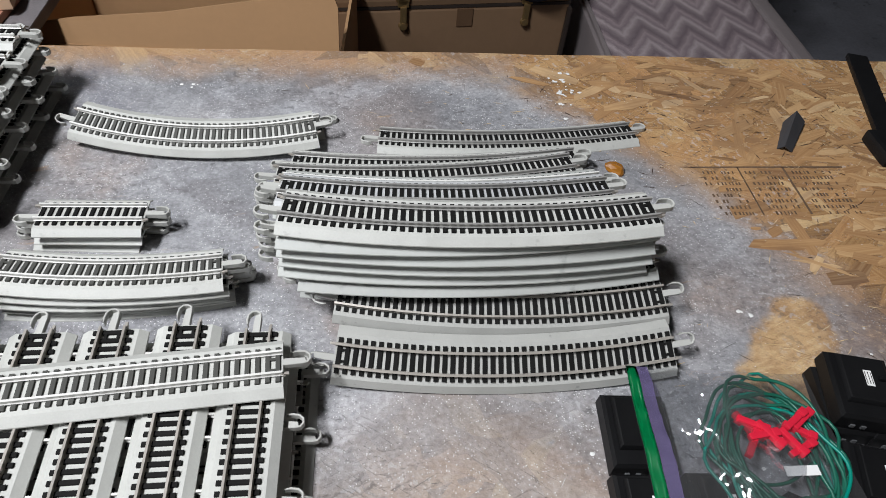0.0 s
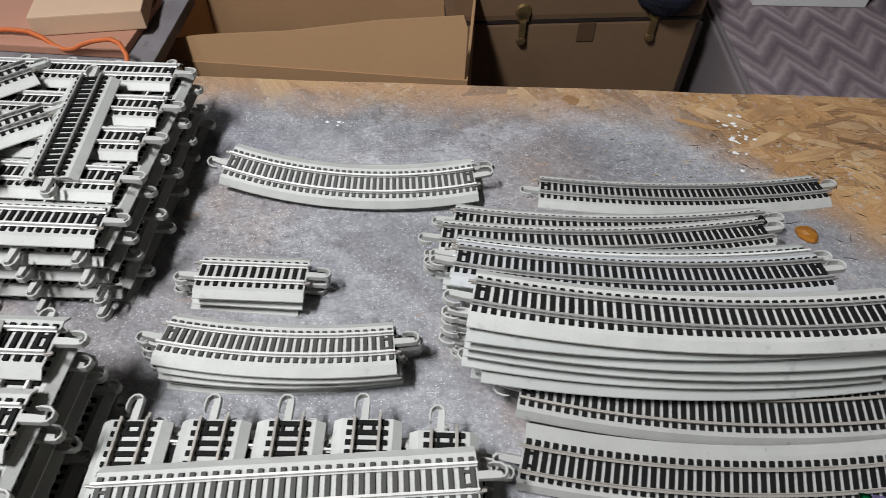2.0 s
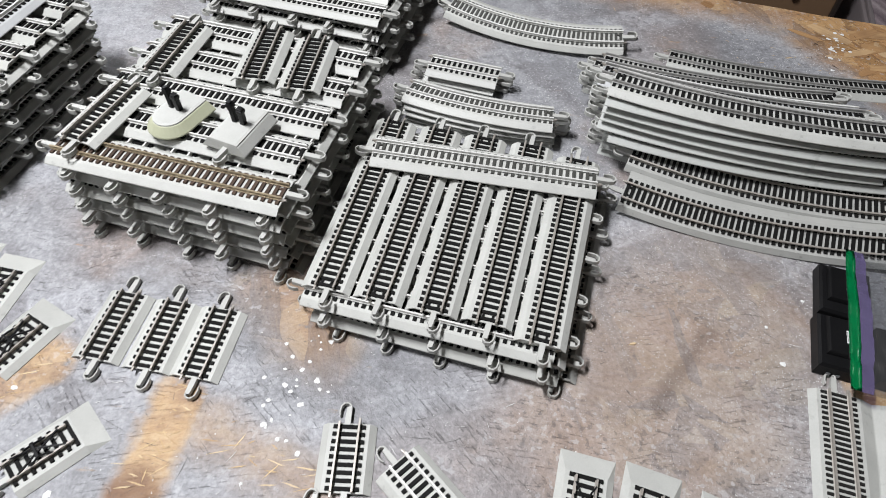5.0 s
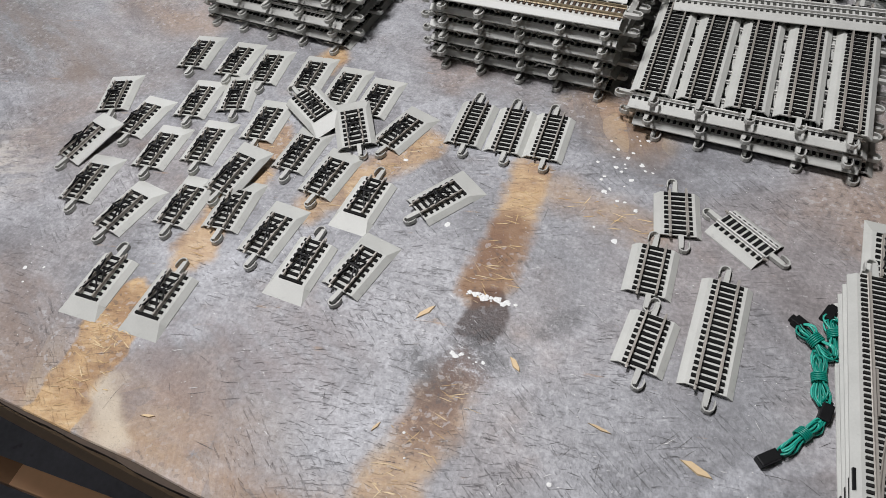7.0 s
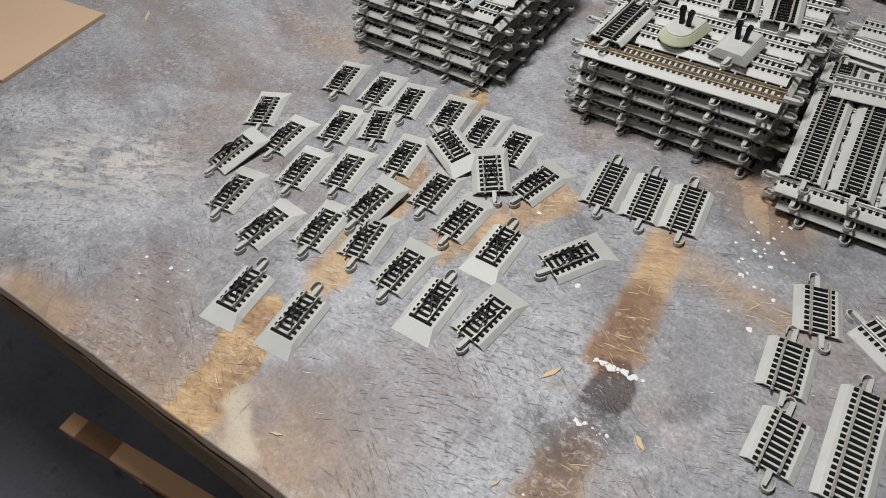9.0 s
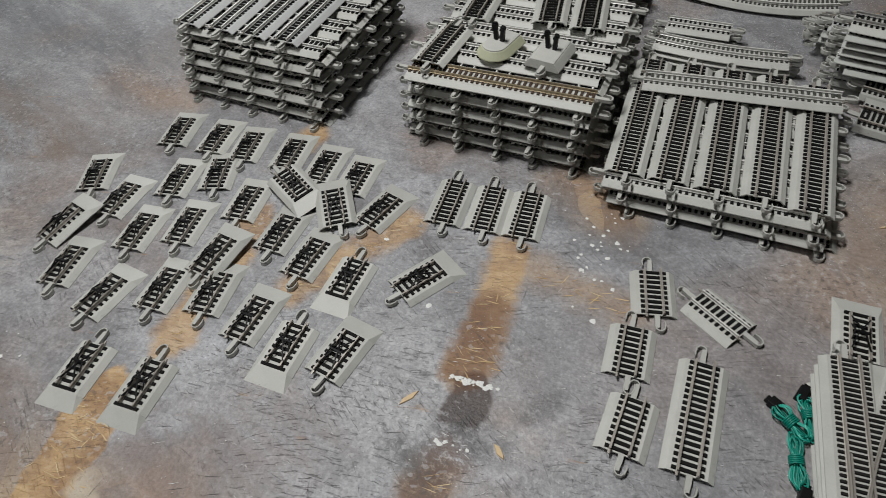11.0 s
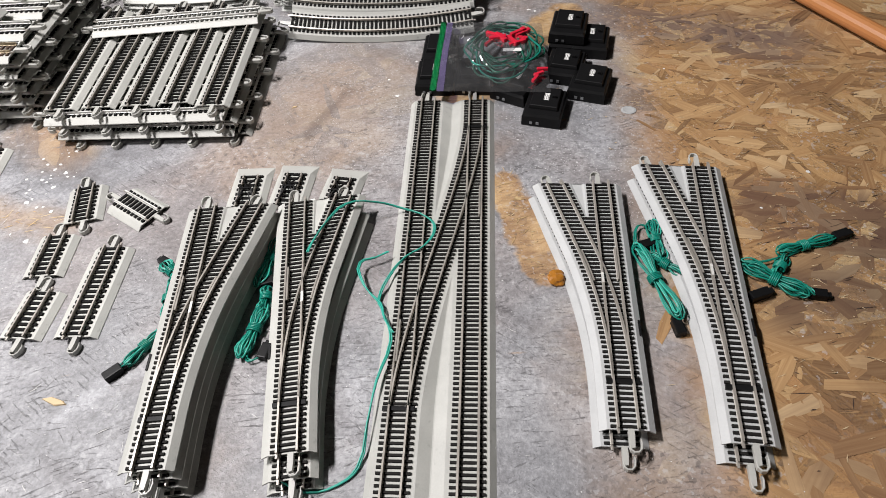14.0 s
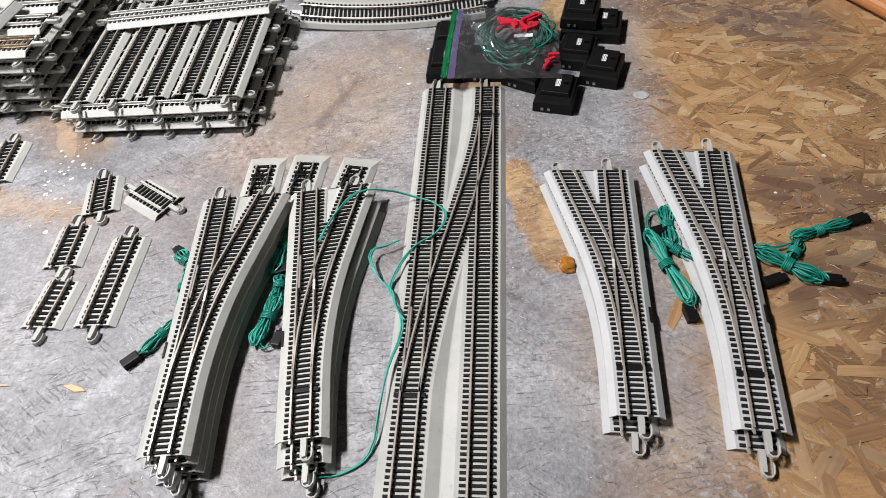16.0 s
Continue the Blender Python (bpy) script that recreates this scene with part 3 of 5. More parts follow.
def roadbed_mesh(way, length, steps, slope=False):
    rows = [[offset(way, length * i / steps, y, z) for y, z in shell(HALF, -HALF)] for i in range(steps + 1)]
    bm = sweep(rows)
    if slope:
        L, e, t = length, RAMP, 0.0011
        outer = [(L, -HALF, 0), (L, -SHOULDER, BED), (L, SHOULDER, BED), (L, HALF, 0)]
        inner = [(L, -HALF + t, 0), (L, -SHOULDER, BED - t), (L, SHOULDER, BED - t), (L, HALF - t, 0)]
        tip_o, tip_i = [(L + e, -HALF, 0), (L + e, HALF, 0)], [(L + e - t, -HALF + t, 0), (L + e - t, HALF - t, 0)]
        v = [bm.verts.new(p) for p in outer + tip_o + inner + tip_i]
        for face in ((0, 4, 1), (1, 4, 5, 2), (2, 5, 3), (6, 7, 10), (7, 8, 11, 10), (8, 9, 11), (4, 10, 11, 5), (0, 6, 10, 4), (3, 5, 11, 9)):
            bm.faces.new([v[i] for i in face])
        bmesh.ops.recalc_face_normals(bm, faces=bm.faces)
    return bm


def rail_rows(way, s0, s1, steps, y):
    out = []
    for i in range(steps + 1):
        s = s0 + (s1 - s0) * i / steps
        out.append([offset(way, s, y + dy, z) for dy, z in ((-0.0013, BED + 0.0017), (0.0013, BED + 0.0017), (0.0006, BED + 0.0024), (0.0008, RAIL_TOP - 0.0008), (0.0008, RAIL_TOP), (-0.0008, RAIL_TOP), (-0.0008, RAIL_TOP - 0.0008), (-0.0006, BED + 0.0024))])
    return out


def tie_mesh(length=0.0270, width=0.0034):
    bm = bmesh.new()
    h, z0, z1, d = length / 2, BED - 0.0004, BED + 0.0018, 0.0002
    low = [bm.verts.new(p) for p in ((-width / 2, -h, z0), (width / 2, -h, z0), (width / 2, h, z0), (-width / 2, h, z0))]
    top = [bm.verts.new(p) for p in ((-width / 2 + d, -h + d, z1), (width / 2 - d, -h + d, z1), (width / 2 - d, h - d, z1), (-width / 2 + d, h - d, z1))]
    bm.faces.new(top)
    for i in range(4):
        bm.faces.new((low[i], low[(i + 1) % 4], top[(i + 1) % 4], top[i]))
    return bm


def loop_mesh():
    """The snap coupling: a broad flat tab beside the rail, its tip bent round into a thin hook that points back at the rail's end."""
    bm = bmesh.new()
    line = [(0.0128, -0.0080), (0.0164, -0.0074), (0.0182, -0.0050), (0.0180, -0.0016), (0.0152, 0.0008), (0.0104, 0.0015), (0.0066, 0.0008)]
    w = 0.00075
    rows = []
    for i, (x, y) in enumerate(line):
        p, q = line[max(i - 1, 0)], line[min(i + 1, len(line) - 1)]
        d = Vector((q[0] - p[0], q[1] - p[1])).normalized()
        g = w * (0.45 if i == len(line) - 1 else 1)
        nx, ny = -d.y * g, d.x * g
        rows.append([(x + nx, y + ny, 0.0008), (x - nx, y - ny, 0.0008), (x - nx, y - ny, 0.0053), (x - nx * 0.5, y - ny * 0.5, 0.0057), (x + nx * 0.5, y + ny * 0.5, 0.0057), (x + nx, y + ny, 0.0053)])
    sweep(rows, bm=bm)
    tab = [(-0.002, -0.0086), (0.0136, -0.0086), (0.0152, -0.0070), (0.0146, -0.0042), (0.0060, -0.0034), (-0.002, -0.0034)]
    sweep([[(x, y, z) for x, y in tab] for z in (0.0012, 0.0050)] + [[(x, y * 0.93 - 0.0004, 0.0054) for x, y in tab]], bm=bm)
    bmesh.ops.recalc_face_normals(bm, faces=bm.faces)
    return bm


def joiner_mesh():
    bm = box(0.0060, 0.0020, 0.0016, (0.0012, 0, BED + 0.0014), 0.0004)
    return box(0.0030, 0.0024, 0.0012, (0.0006, 0.0, BED + 0.0004), bm=bm)


SHARED = {}


def shared(key, make, material):
    if key not in SHARED:
        SHARED[key] = mesh_of(make(), key[0], material)
    return SHARED[key]


def fittings(root, at_end, at_start, way, length, hook=HOOK):
    """Coupling loop on the left of each outward end, rail joiner on its right."""
    loop, pin = shared(("coupling_loop", hook.name), loop_mesh, hook), shared(("rail_joiner", hook.name), joiner_mesh, DARK_RAIL)
    for use, s, turn in ((at_end, length, 0.0), (at_start, 0.0, math.pi)):
        if not use:
            continue
        x, y, a = way(s)
        m = Matrix.Translation((x, y, 0)) @ Matrix.Rotation(a + turn, 4, "Z")
        part("coupling_loop", loop, None, root, m=m @ Matrix.Translation((0, GAUGE, 0)))
        part("rail_joiner", pin, None, root, m=m @ Matrix.Translation((0, -GAUGE, 0)))


def track(name, label, group, length, radius=None, detail=True, bed=GREY, tie=TIE, rail=RAIL, slope=False, one_end=False, category="toy track"):
    """A piece of toy track on moulded roadbed, from x = 0 to its length."""
    way = straight_way(length) if radius is None else arc_way(radius)
    steps = 1 if radius is None else 16
    key = (name, round(length, 4), radius, slope, bed.name, tie.name, rail.name)
    root = thing(name, label, category, group)
    run = length - (RAMP if slope else 0)
    part("roadbed", shared(("roadbed",) + key, lambda: roadbed_mesh(way, run, steps, slope), bed), None, root)
    for side in (-1, 1):
        part("rail", shared(("rail", side) + key, lambda: sweep(rail_rows(way, 0.0, run - (0.004 if slope else 0), steps, side * GAUGE)), rail), None, root)
    count = max(3, round(run / (0.0067 if radius is None else 0.0061)))
    if detail:
        one = shared(("tie", tie.name), tie_mesh, tie)
        for i in range(count):
            x, y, a = way(run * (i + 0.5) / count)
            part("tie", one, None, root, m=Matrix.Translation((x, y, 0)) @ Matrix.Rotation(a, 4, "Z"))
        for s0 in () if run < 0.1 else (0.0, run - (0.012 if slope else 0) - 2 * run / count):
            def frame_bars(s0=s0):
                bm = bmesh.new()
                for side in (-1, 1):
                    x, y, a = way(s0 + run / count)
                    box(run / count * 1.1, 0.0018, 0.0019, bm=bm, m=Matrix.Translation((x, y, BED - 0.0002)) @ Matrix.Rotation(a, 4, "Z") @ Matrix.Translation((0, side * 0.0042, 0)))
                return bm
            part("tie_frame", shared(("tie_frame", round(s0, 4)) + key, frame_bars, tie), None, root)
    else:
        def all_ties():
            bm = bmesh.new()
            for i in range(count):
                x, y, a = way(run * (i + 0.5) / count)
                one = tie_mesh()
                bmesh.ops.transform(one, matrix=Matrix.Translation((x, y, 0)) @ Matrix.Rotation(a, 4, "Z"), verts=one.verts)
                data = bpy.data.meshes.new("piece")
                one.to_mesh(data)
                one.free()
                bm.from_mesh(data)
                bpy.data.meshes.remove(data)
            return bm
        tagged(part("tie_strip", shared(("tie_strip",) + key, all_ties, tie), None, root), kind="stuff")
    fittings(root, not slope and not one_end, True, way, run)
    return root


def middle(length, radius, x, y, z, angle):
    """The pose that puts a piece's middle at x, y with its run there at the given angle; curves bow towards their outer edge's side."""
    if radius is None:
        return pose(x, y, z, 0, 0, angle) @ Matrix.Translation((-length / 2, 0, 0))
    mx, my, a = arc_way(radius)(length / 2)
    return pose(x, y, z, 0, 0, angle) @ Matrix.Rotation(-a, 4, "Z") @ Matrix.Translation((-mx, -my, 0))


class Kind:
    """One kind of track piece: the first is built, the others are copies of it."""

    def __init__(self, *args, **more):
        self.args, self.more, self.first = args, more, None

    def put(self, m, label=""):
        if self.first is None:
            self.first = track(*self.args, **self.more)
            self.first.matrix_basis = m
            ob = self.first
        else:
            ob = copy_thing(self.first, m)
        if label:
            ob["label"] = label
        return ob


NINE = 0.2286
LONG_LABEL = "grey plastic straight toy track with black ties and silver rails"
long_top = Kind("straight_track", LONG_LABEL, "straight tracks", NINE)
long_bright = Kind("straight_track", "grey straight toy track with bright rails laid across a stack", "straight tracks", NINE, tie=GREY_TIE)
# the paler, bluer bed stands in for glare on the top tracks
long_pale = Kind("straight_track", "pale grey straight toy track catching the light", "straight tracks", NINE, bed=PALE)
long_brown = Kind("straight_track", "grey straight toy track with brown ties and brass rails", "straight tracks", NINE, tie=BROWN_TIE, rail=BRASS)
long_dark = Kind("straight_track", "grey straight toy track with dull steel rails", "straight tracks", NINE, rail=DARK_RAIL)
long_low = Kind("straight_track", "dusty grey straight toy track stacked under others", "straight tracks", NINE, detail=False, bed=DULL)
jig = random.Random(11)


def stack(x0, y0, layers, tops, lean=(0.0, 0.0), first_across=False, turn=0.0, set_back=()):
    """Crosswise layers of five straights; x0, y0: the front left corner. Layers run away from the front first."""
    for k in range(layers):
        across = (k % 2 == 1) != first_across
        for i in range(5):
            u = HALF - 0.007 + (NINE - 2 * HALF + 0.014) * i / 4
            dx, dy = lean[0] * k + jig.uniform(-0.003, 0.003), lean[1] * k + jig.uniform(-0.003, 0.003)
            a = jig.uniform(-1.0, 1.0) + turn
            if set_back and k == layers - 1:
                dx, dy, a = lean[0] * k + 0.0018, set_back[i], turn + (2.4, 1.6, 1.8, 1.2, 0.6)[i]
            if across:
                m = middle(NINE, None, x0 + NINE / 2 + dx, y0 + 0.007 + u + dy, LAYER * k, a + (180 if jig.random() < 0.5 else 0))
            else:
                m = middle(NINE, None, x0 + u + dx, y0 + 0.007 + NINE / 2 + dy, LAYER * k, 90 + a + (180 if jig.random() < 0.5 else 0))
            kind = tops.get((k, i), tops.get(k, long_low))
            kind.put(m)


# the low open stack with one track laid across its top
stack(-0.2232, -0.0065, 5, {4: long_dark, 3: long_top, (1, 0): long_top}, lean=(-0.0040, 0.0007), set_back=(0.0060, 0.0085, 0.0105, 0.0135, 0.0070))
long_bright.put(middle(NINE, None, -0.118, 0.190, 5 * LAYER, 5.8))
# three tall stacks
stack(-0.4985, 0.036, 10, {9: long_top, (9, 0): long_brown, 8: long_top, (7, 0): long_top, (5, 0): long_top}, lean=(0.0, 0.0))
stack(-0.850, 0.016, 10, {9: long_top, 8: long_top}, lean=(0.0004, 0.0022), turn=-1.0)
for i in range(4):
    long_pale.put(middle(NINE, None, -0.826 + 0.052 * i, 0.155, 10 * LAYER, 89 + jig.uniform(-1, 1)))
stack(-0.521, 0.354, 8, {7: long_top, 6: long_top, (5, 0): long_top}, lean=(0.0, 0.0))

# pieces thrown on top of the stacks
half_track = Kind("straight_track", "half-length grey straight toy track on top of a stack", "straight tracks", 0.135, rail=MID_RAIL)
quarter = Kind("short_straight_track", "short grey straight toy track on top of a stack", "short straight tracks", 0.085, rail=DARK_RAIL)
C_TOP, B_TOP = 8 * LAYER, 10 * LAYER
half_track.put(middle(0.135, None, -0.352, 0.481, C_TOP, 96))
half_track.put(middle(0.135, None, -0.432, 0.452, C_TOP + 0.0010, 38))
half_track.put(middle(0.135, None, -0.472, 0.512, C_TOP + 0.0005, 42))
half_track.put(middle(0.135, None, -0.485, 0.450, C_TOP + LAYER, 99))
long_pale.put(pose(-0.458, 0.492, C_TOP + 2 * LAYER + 0.001, 0, 0, 119) @ pose(0, 0, 0, 0, -2, 0) @ Matrix.Translation((-NINE / 2, 0, 0)))
quarter.put(middle(0.085, None, -0.3175, 0.2245, B_TOP, 98.5))
quarter.put(middle(0.085, None, -0.368, 0.225, B_TOP, 100))
quarter.put(middle(0.085, None, -0.4715, 0.0965, B_TOP, 86))
quarter.put(middle(0.085, None, -0.460, 0.207, B_TOP, 92))


def round_bumper(label, m, rounded):
    """An end-of-line block: sloping skirt, a low step on top and a split black post."""
    root = thing("bumper_block", label, "bumper", "bumper blocks", m=m)

    def outline(inset):
        w = HALF - inset
        pts = [(-0.030 + min(inset, 0.002), -w), (0.006, -w)]
        if rounded:
            pts += [(0.006 + w * math.sin(a), -w * math.cos(a)) for a in [math.pi * i / 14 for i in range(1, 14)]]
        else:
            pts += [(0.026 - inset * 0.2, -w), (0.026 - inset * 0.2, w)]
        return pts + [(0.006, w), (-0.030 + min(inset, 0.002), w)]

    def tier(steps):
        return sweep([[(x, y, z) for x, y in outline(g)] for g, z in steps])

    part("skirt", tier(((0, 0), (0.0003, 0.0012), (0.0062, 0.0085), (0.0068, 0.0090))), SAGE if rounded else GREY, root)
    part("step", tier(((0.0072, 0.0088), (0.0076, 0.0104), (0.0100, 0.0110))), GREY, root)
    for s, lean in ((-1, 10), (1, -6)):
        post = box(0.0050, 0.0050, 0.0210, (0, 0, 0), 0.0008)
        box(0.0066, 0.0062, 0.0040, (0, 0, 0.0150), 0.0008, bm=post)
        part("post", post, BLACK, root, "black plastic post", m=pose(-0.004, s * 0.0042, 0.0108, lean, 6 * s, 0))
    if not rounded:
        part("coupling_loop", shared(("coupling_loop", HOOK.name), loop_mesh, HOOK), None, root, m=Matrix.Translation((0.026, GAUGE, 0)))


round_bumper("sage-grey round-ended bumper block with black post", pose(-0.404, 0.112, B_TOP, 0, 0, -102), True)
round_bumper("grey square-ended bumper block with black post", pose(-0.338, 0.112, B_TOP, 0, 0, -97), False)

# curves
CURVE_LABEL = "grey plastic curved toy track with black ties"


def curve_kind(radius, degrees, label=CURVE_LABEL, **more):
    return Kind("curved_track", label, "curved tracks", radius * radians(degrees), radius, **more), radius * radians(degrees), radius


wide_dark = curve_kind(0.9017, 18, rail=MID_RAIL)
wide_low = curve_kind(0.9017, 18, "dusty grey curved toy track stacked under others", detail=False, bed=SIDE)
wide_blue = curve_kind(0.9017, 18, "grey curved toy track with pale rails", bed=PALE, rail=MID_RAIL)
mid_curve = curve_kind(0.8446, 18, "dusty grey curved toy track leaning against a pile", bed=DULL, rail=DARK_RAIL)
tight = curve_kind(0.4572, 30, tie=GREY_TIE)
small_curve = curve_kind(0.5588, 17.6, tie=GREY_TIE)
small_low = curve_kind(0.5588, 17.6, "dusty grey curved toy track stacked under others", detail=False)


def put_curve(which, x, y, z, angle, tip=0.0):
    """x, y: the middle of the chord of the outer edge, which faces the front."""
    kind, length, radius = which
    outer = radius + HALF
    sag = outer * (1 - math.cos(length / radius / 2))
    a = radians(angle)
    depth = HALF - sag
    kind.put(pose(x, y, z, tip, 0, angle) @ pose(0, 0, 0, 0, 0, -angle) @ middle(length, radius, -depth * math.sin(a), depth * math.cos(a), 0, angle))


# two curves that have slid off the pile and lean on one another in front of it
put_curve(mid_curve, 0.1590, 0.2155, 0.0064, 0.2, 35)
put_curve(mid_curve, 0.1590, 0.2570, 0.0225, -1.2, 24)
# the pile of curves: its foot stands back behind the leaning ones
for k in range(4):
    put_curve(wide_low, 0.140 + jig.uniform(-0.005, 0.005), 0.3015 + 0.0008 * k, LAYER * k, jig.uniform(-0.6, 0.6))
for k, (x, y, a) in enumerate(((0.1425, 0.2775, 1.7), (0.1285, 0.2805, 0.4), (0.1300, 0.2810, 0.0), (0.1295, 0.2815, 0.3), (0.1300, 0.2835, 1.6)), 4):
    put_curve(wide_low, x, y, LAYER * k + 0.0040, a)
put_curve(wide_dark, 0.1300, 0.2835, 9 * LAYER + 0.0034, -0.3, 4)
for k in range(7):
    put_curve(wide_low, 0.115 + jig.uniform(-0.006, 0.006), (0.392 if k < 3 else 0.360) + jig.uniform(-0.003, 0.003), LAYER * 6 / 7 * k, jig.uniform(-1.5, 1.5))
put_curve(wide_blue, 0.119, 0.345, 6 * LAYER, 0.4)
put_curve(wide_low, 0.12, 0.443, 0.0, 1.0)
put_curve(wide_low, 0.12, 0.440, LAYER, 2.0)
put_curve(wide_dark, 0.118, 0.430, 2 * LAYER, 2.4)
put_curve(wide_dark, 0.108, 0.405, 3 * LAYER, 4.0)
put_curve(wide_dark, 0.2015, 0.4985, 0.0, 3.4)
put_curve(tight, -0.121, 0.512, 0.0, 0.5)
put_curve(tight, -0.1240, 0.489, LAYER + 0.0010, -2.2, 21)
for k in range(4):
    put_curve(small_low, -0.147 + jig.uniform(-0.003, 0.003), 0.289 - 0.0015 * k + jig.uniform(-0.001, 0.001), LAYER * 0.75 * k, 4.0 - 1.0 * k)
put_curve(small_curve, -0.150, 0.285, 3 * LAYER, 0.0)

# a small stack of short straights
short_low = Kind("short_straight_track", "short grey straight toy track in a small stack", "short straight tracks", 0.089)
for k in range(3):
    m = middle(0.089, None, -0.193 + 0.003 * k + jig.uniform(-0.002, 0.002), 0.354 + HALF - 0.001 * k, LAYER * k, -2.0 + k)
    short_low.put(m)

# loose short pieces
three = Kind("short_straight_track", "short grey straight toy track lying on the bench", "short straight tracks", 0.072, rail=DARK_RAIL)
for x, y, a in ((-0.401, -0.062, 95), (-0.354, -0.058, 96), (-0.3095, -0.053, 95.5)):
    three.put(middle(0.072, None, x, y, 0, a - 180))
bright = Kind("short_straight_track", "short grey straight toy track with bright rails", "short straight tracks", 0.057)
two = Kind("short_straight_track", "short grey straight toy track lying on the bench", "short straight tracks", 0.057, rail=DARK_RAIL)
for x, y, a in ((-0.153, -0.116, 104), (-0.160, -0.193, 94), (-0.1455, -0.270, 87.5)):
    two.put(middle(0.057, None, x, y, 0, a))
bright.put(middle(0.057, None, -0.088, -0.122, 0, -32))
for s in (-1, 1):
    two.put(middle(0.057, None, -0.0915 + 0.0285 * s * math.cos(radians(91)), -0.2395 + 0.0285 * s * math.sin(radians(91)), 0, 91), "short grey straight toy track joined end to end with another")


STOP_Z = LAYER - 0.0026
BRACES = tuple(brace for s in (-1, 1) for brace in (
    ((0.008, s * GAUGE, STOP_Z + 0.0022), (0.026, s * 0.0026, STOP_Z + 0.0056), 0.0013),
    ((0.046, -s * GAUGE, STOP_Z + 0.0022), (0.026, s * 0.0026, STOP_Z + 0.0056), 0.0013),
    ((0.018, s * GAUGE, STOP_Z + 0.0022), (0.027, s * 0.0060, STOP_Z + 0.0062), 0.0012),
    ((0.036, s * GAUGE, STOP_Z + 0.0022), (0.027, s * 0.0060, STOP_Z + 0.0062), 0.0012)))


def brace_mesh(a, b, w):
    a, b = Vector(a), Vector(b)
    bm = bmesh.new()
    bmesh.ops.create_cube(bm, size=1, matrix=Matrix.Translation((a + b) / 2) @ (b - a).to_track_quat("Z", "Y").to_matrix().to_4x4() @ Matrix.Diagonal((w, w, (b - a).length, 1)))
    return bm


def bumper_track():
    """A short ramped piece with a black buffer stop: a beam held up by crossed braces."""
    root = track("bumper_track", "short grey end-of-line toy track with black buffer stop", "bumper tracks", 0.0735, rail=DARK_RAIL, slope=True, category="buffer track")
    beam = part("buffer_stop", shared(("buffer_stop",), lambda: box(0.0022, 0.0138, 0.0022, (0.026, 0, STOP_Z + 0.0050), 0.0004), BLACK), None, root, "black plastic buffer stop")
    for k, (a, b, w) in enumerate(BRACES):
        part("brace", shared(("brace", k), lambda: brace_mesh(a, b, w), BLACK), None, beam)
    return root


LYING = (
    -0.825, -0.184, 114, -0.771, -0.221, 92, -0.754, -0.327, 98, -0.708, -0.255, 98, -0.657, -0.227, 99, -0.780, -0.081, 102,
    -0.720, -0.079, 98, -0.718, -0.164, 101, -0.671, -0.132, 110, -0.668, -0.078, 101, -0.606, -0.074, 98, -0.553, -0.082, 95,
    -0.503, -0.089, 94, -0.459, -0.136, 75, -0.611, -0.171, 98, -0.546, -0.203, 91, -0.624, -0.317, 95, -0.567, -0.301, 98,
    -0.688, -0.352, 84, -0.497, -0.226, 87, -0.511, -0.319, 89, -0.406, -0.327, 81.5, -0.382, -0.218, 58,
)
REVERSED = (
    -0.642, -0.372, 95, -0.568, -0.366, 94, -0.456, -0.279, 91, -0.438, -0.181, 90,
)
buffers = []


def put_buffer(m, label=""):
    ob = bumper_track() if not buffers else copy_thing(buffers[0], m)
    ob.matrix_basis = m
    buffers.append(ob)
    if label:
        ob["label"] = label


def edge_pose(x, y, angle, z=0.0, flip=False, lift=0.0, lean=0.0):
    """The pose of an end piece from its right-hand base corner and its run."""
    a = radians(angle)
    return pose(x - HALF * math.sin(a), y + HALF * math.cos(a), z, 0, 0, angle + (180 if flip else 0)) @ pose(0, 0, 0, lean, -lift, 0)


for i in range(0, len(LYING), 3):
    put_buffer(edge_pose(*LYING[i:i + 3]))
for i in range(0, len(REVERSED), 3):
    put_buffer(edge_pose(*REVERSED[i:i + 3], flip=True))
put_buffer(edge_pose(-0.813, -0.285, 78, 0.0005, lift=8, lean=-3), "grey end-of-line toy track with buffer stop, leaning on its neighbours")
put_buffer(pose(-0.615, -0.094, 0.0122, 0, 0, -28) @ pose(0, 0, 0, 6, 4, 0), "grey end-of-line toy track with buffer stop, lying across others")
put_buffer(edge_pose(-0.490, -0.131, 125, 0.0035, lift=6), "grey end-of-line toy track with buffer stop, propped on another")
put_buffer(edge_pose(-0.599, -0.264, 84, 0.0035, lift=5), "grey end-of-line toy track with buffer stop, propped on another")
for x, y, a in ((0.060, -0.129, 91), (0.107, -0.128, 86), (0.161, -0.138, 80.5)):
    put_buffer(edge_pose(x, y, a))

# ---- turnouts and the crossover ----
TL, T_START, T_RADIUS, T_ANGLE = 0.284, 0.045, 0.50, radians(17)


def branch_way(sign):
    bend = T_RADIUS * T_ANGLE

    def way(s):
        if s < T_START:
            return (s, 0.0, 0.0)
        if s < T_START + bend:
            a = (s - T_START) / T_RADIUS
            return (T_START + T_RADIUS * math.sin(a), sign * T_RADIUS * (1 - math.cos(a)), sign * a)
        d = s - T_START - bend
        return (T_START + T_RADIUS * math.sin(T_ANGLE) + d * math.cos(T_ANGLE), sign * (T_RADIUS * (1 - math.cos(T_ANGLE)) + d * math.sin(T_ANGLE)), sign * T_ANGLE)
    return way


def branch_y(x, sign):
    lo, hi = 0.0, 0.4
    way = branch_way(sign)
    for _ in range(30):
        m = (lo + hi) / 2
        lo, hi = (m, hi) if way(m)[0] < x else (lo, m)
    return way(lo)[1]


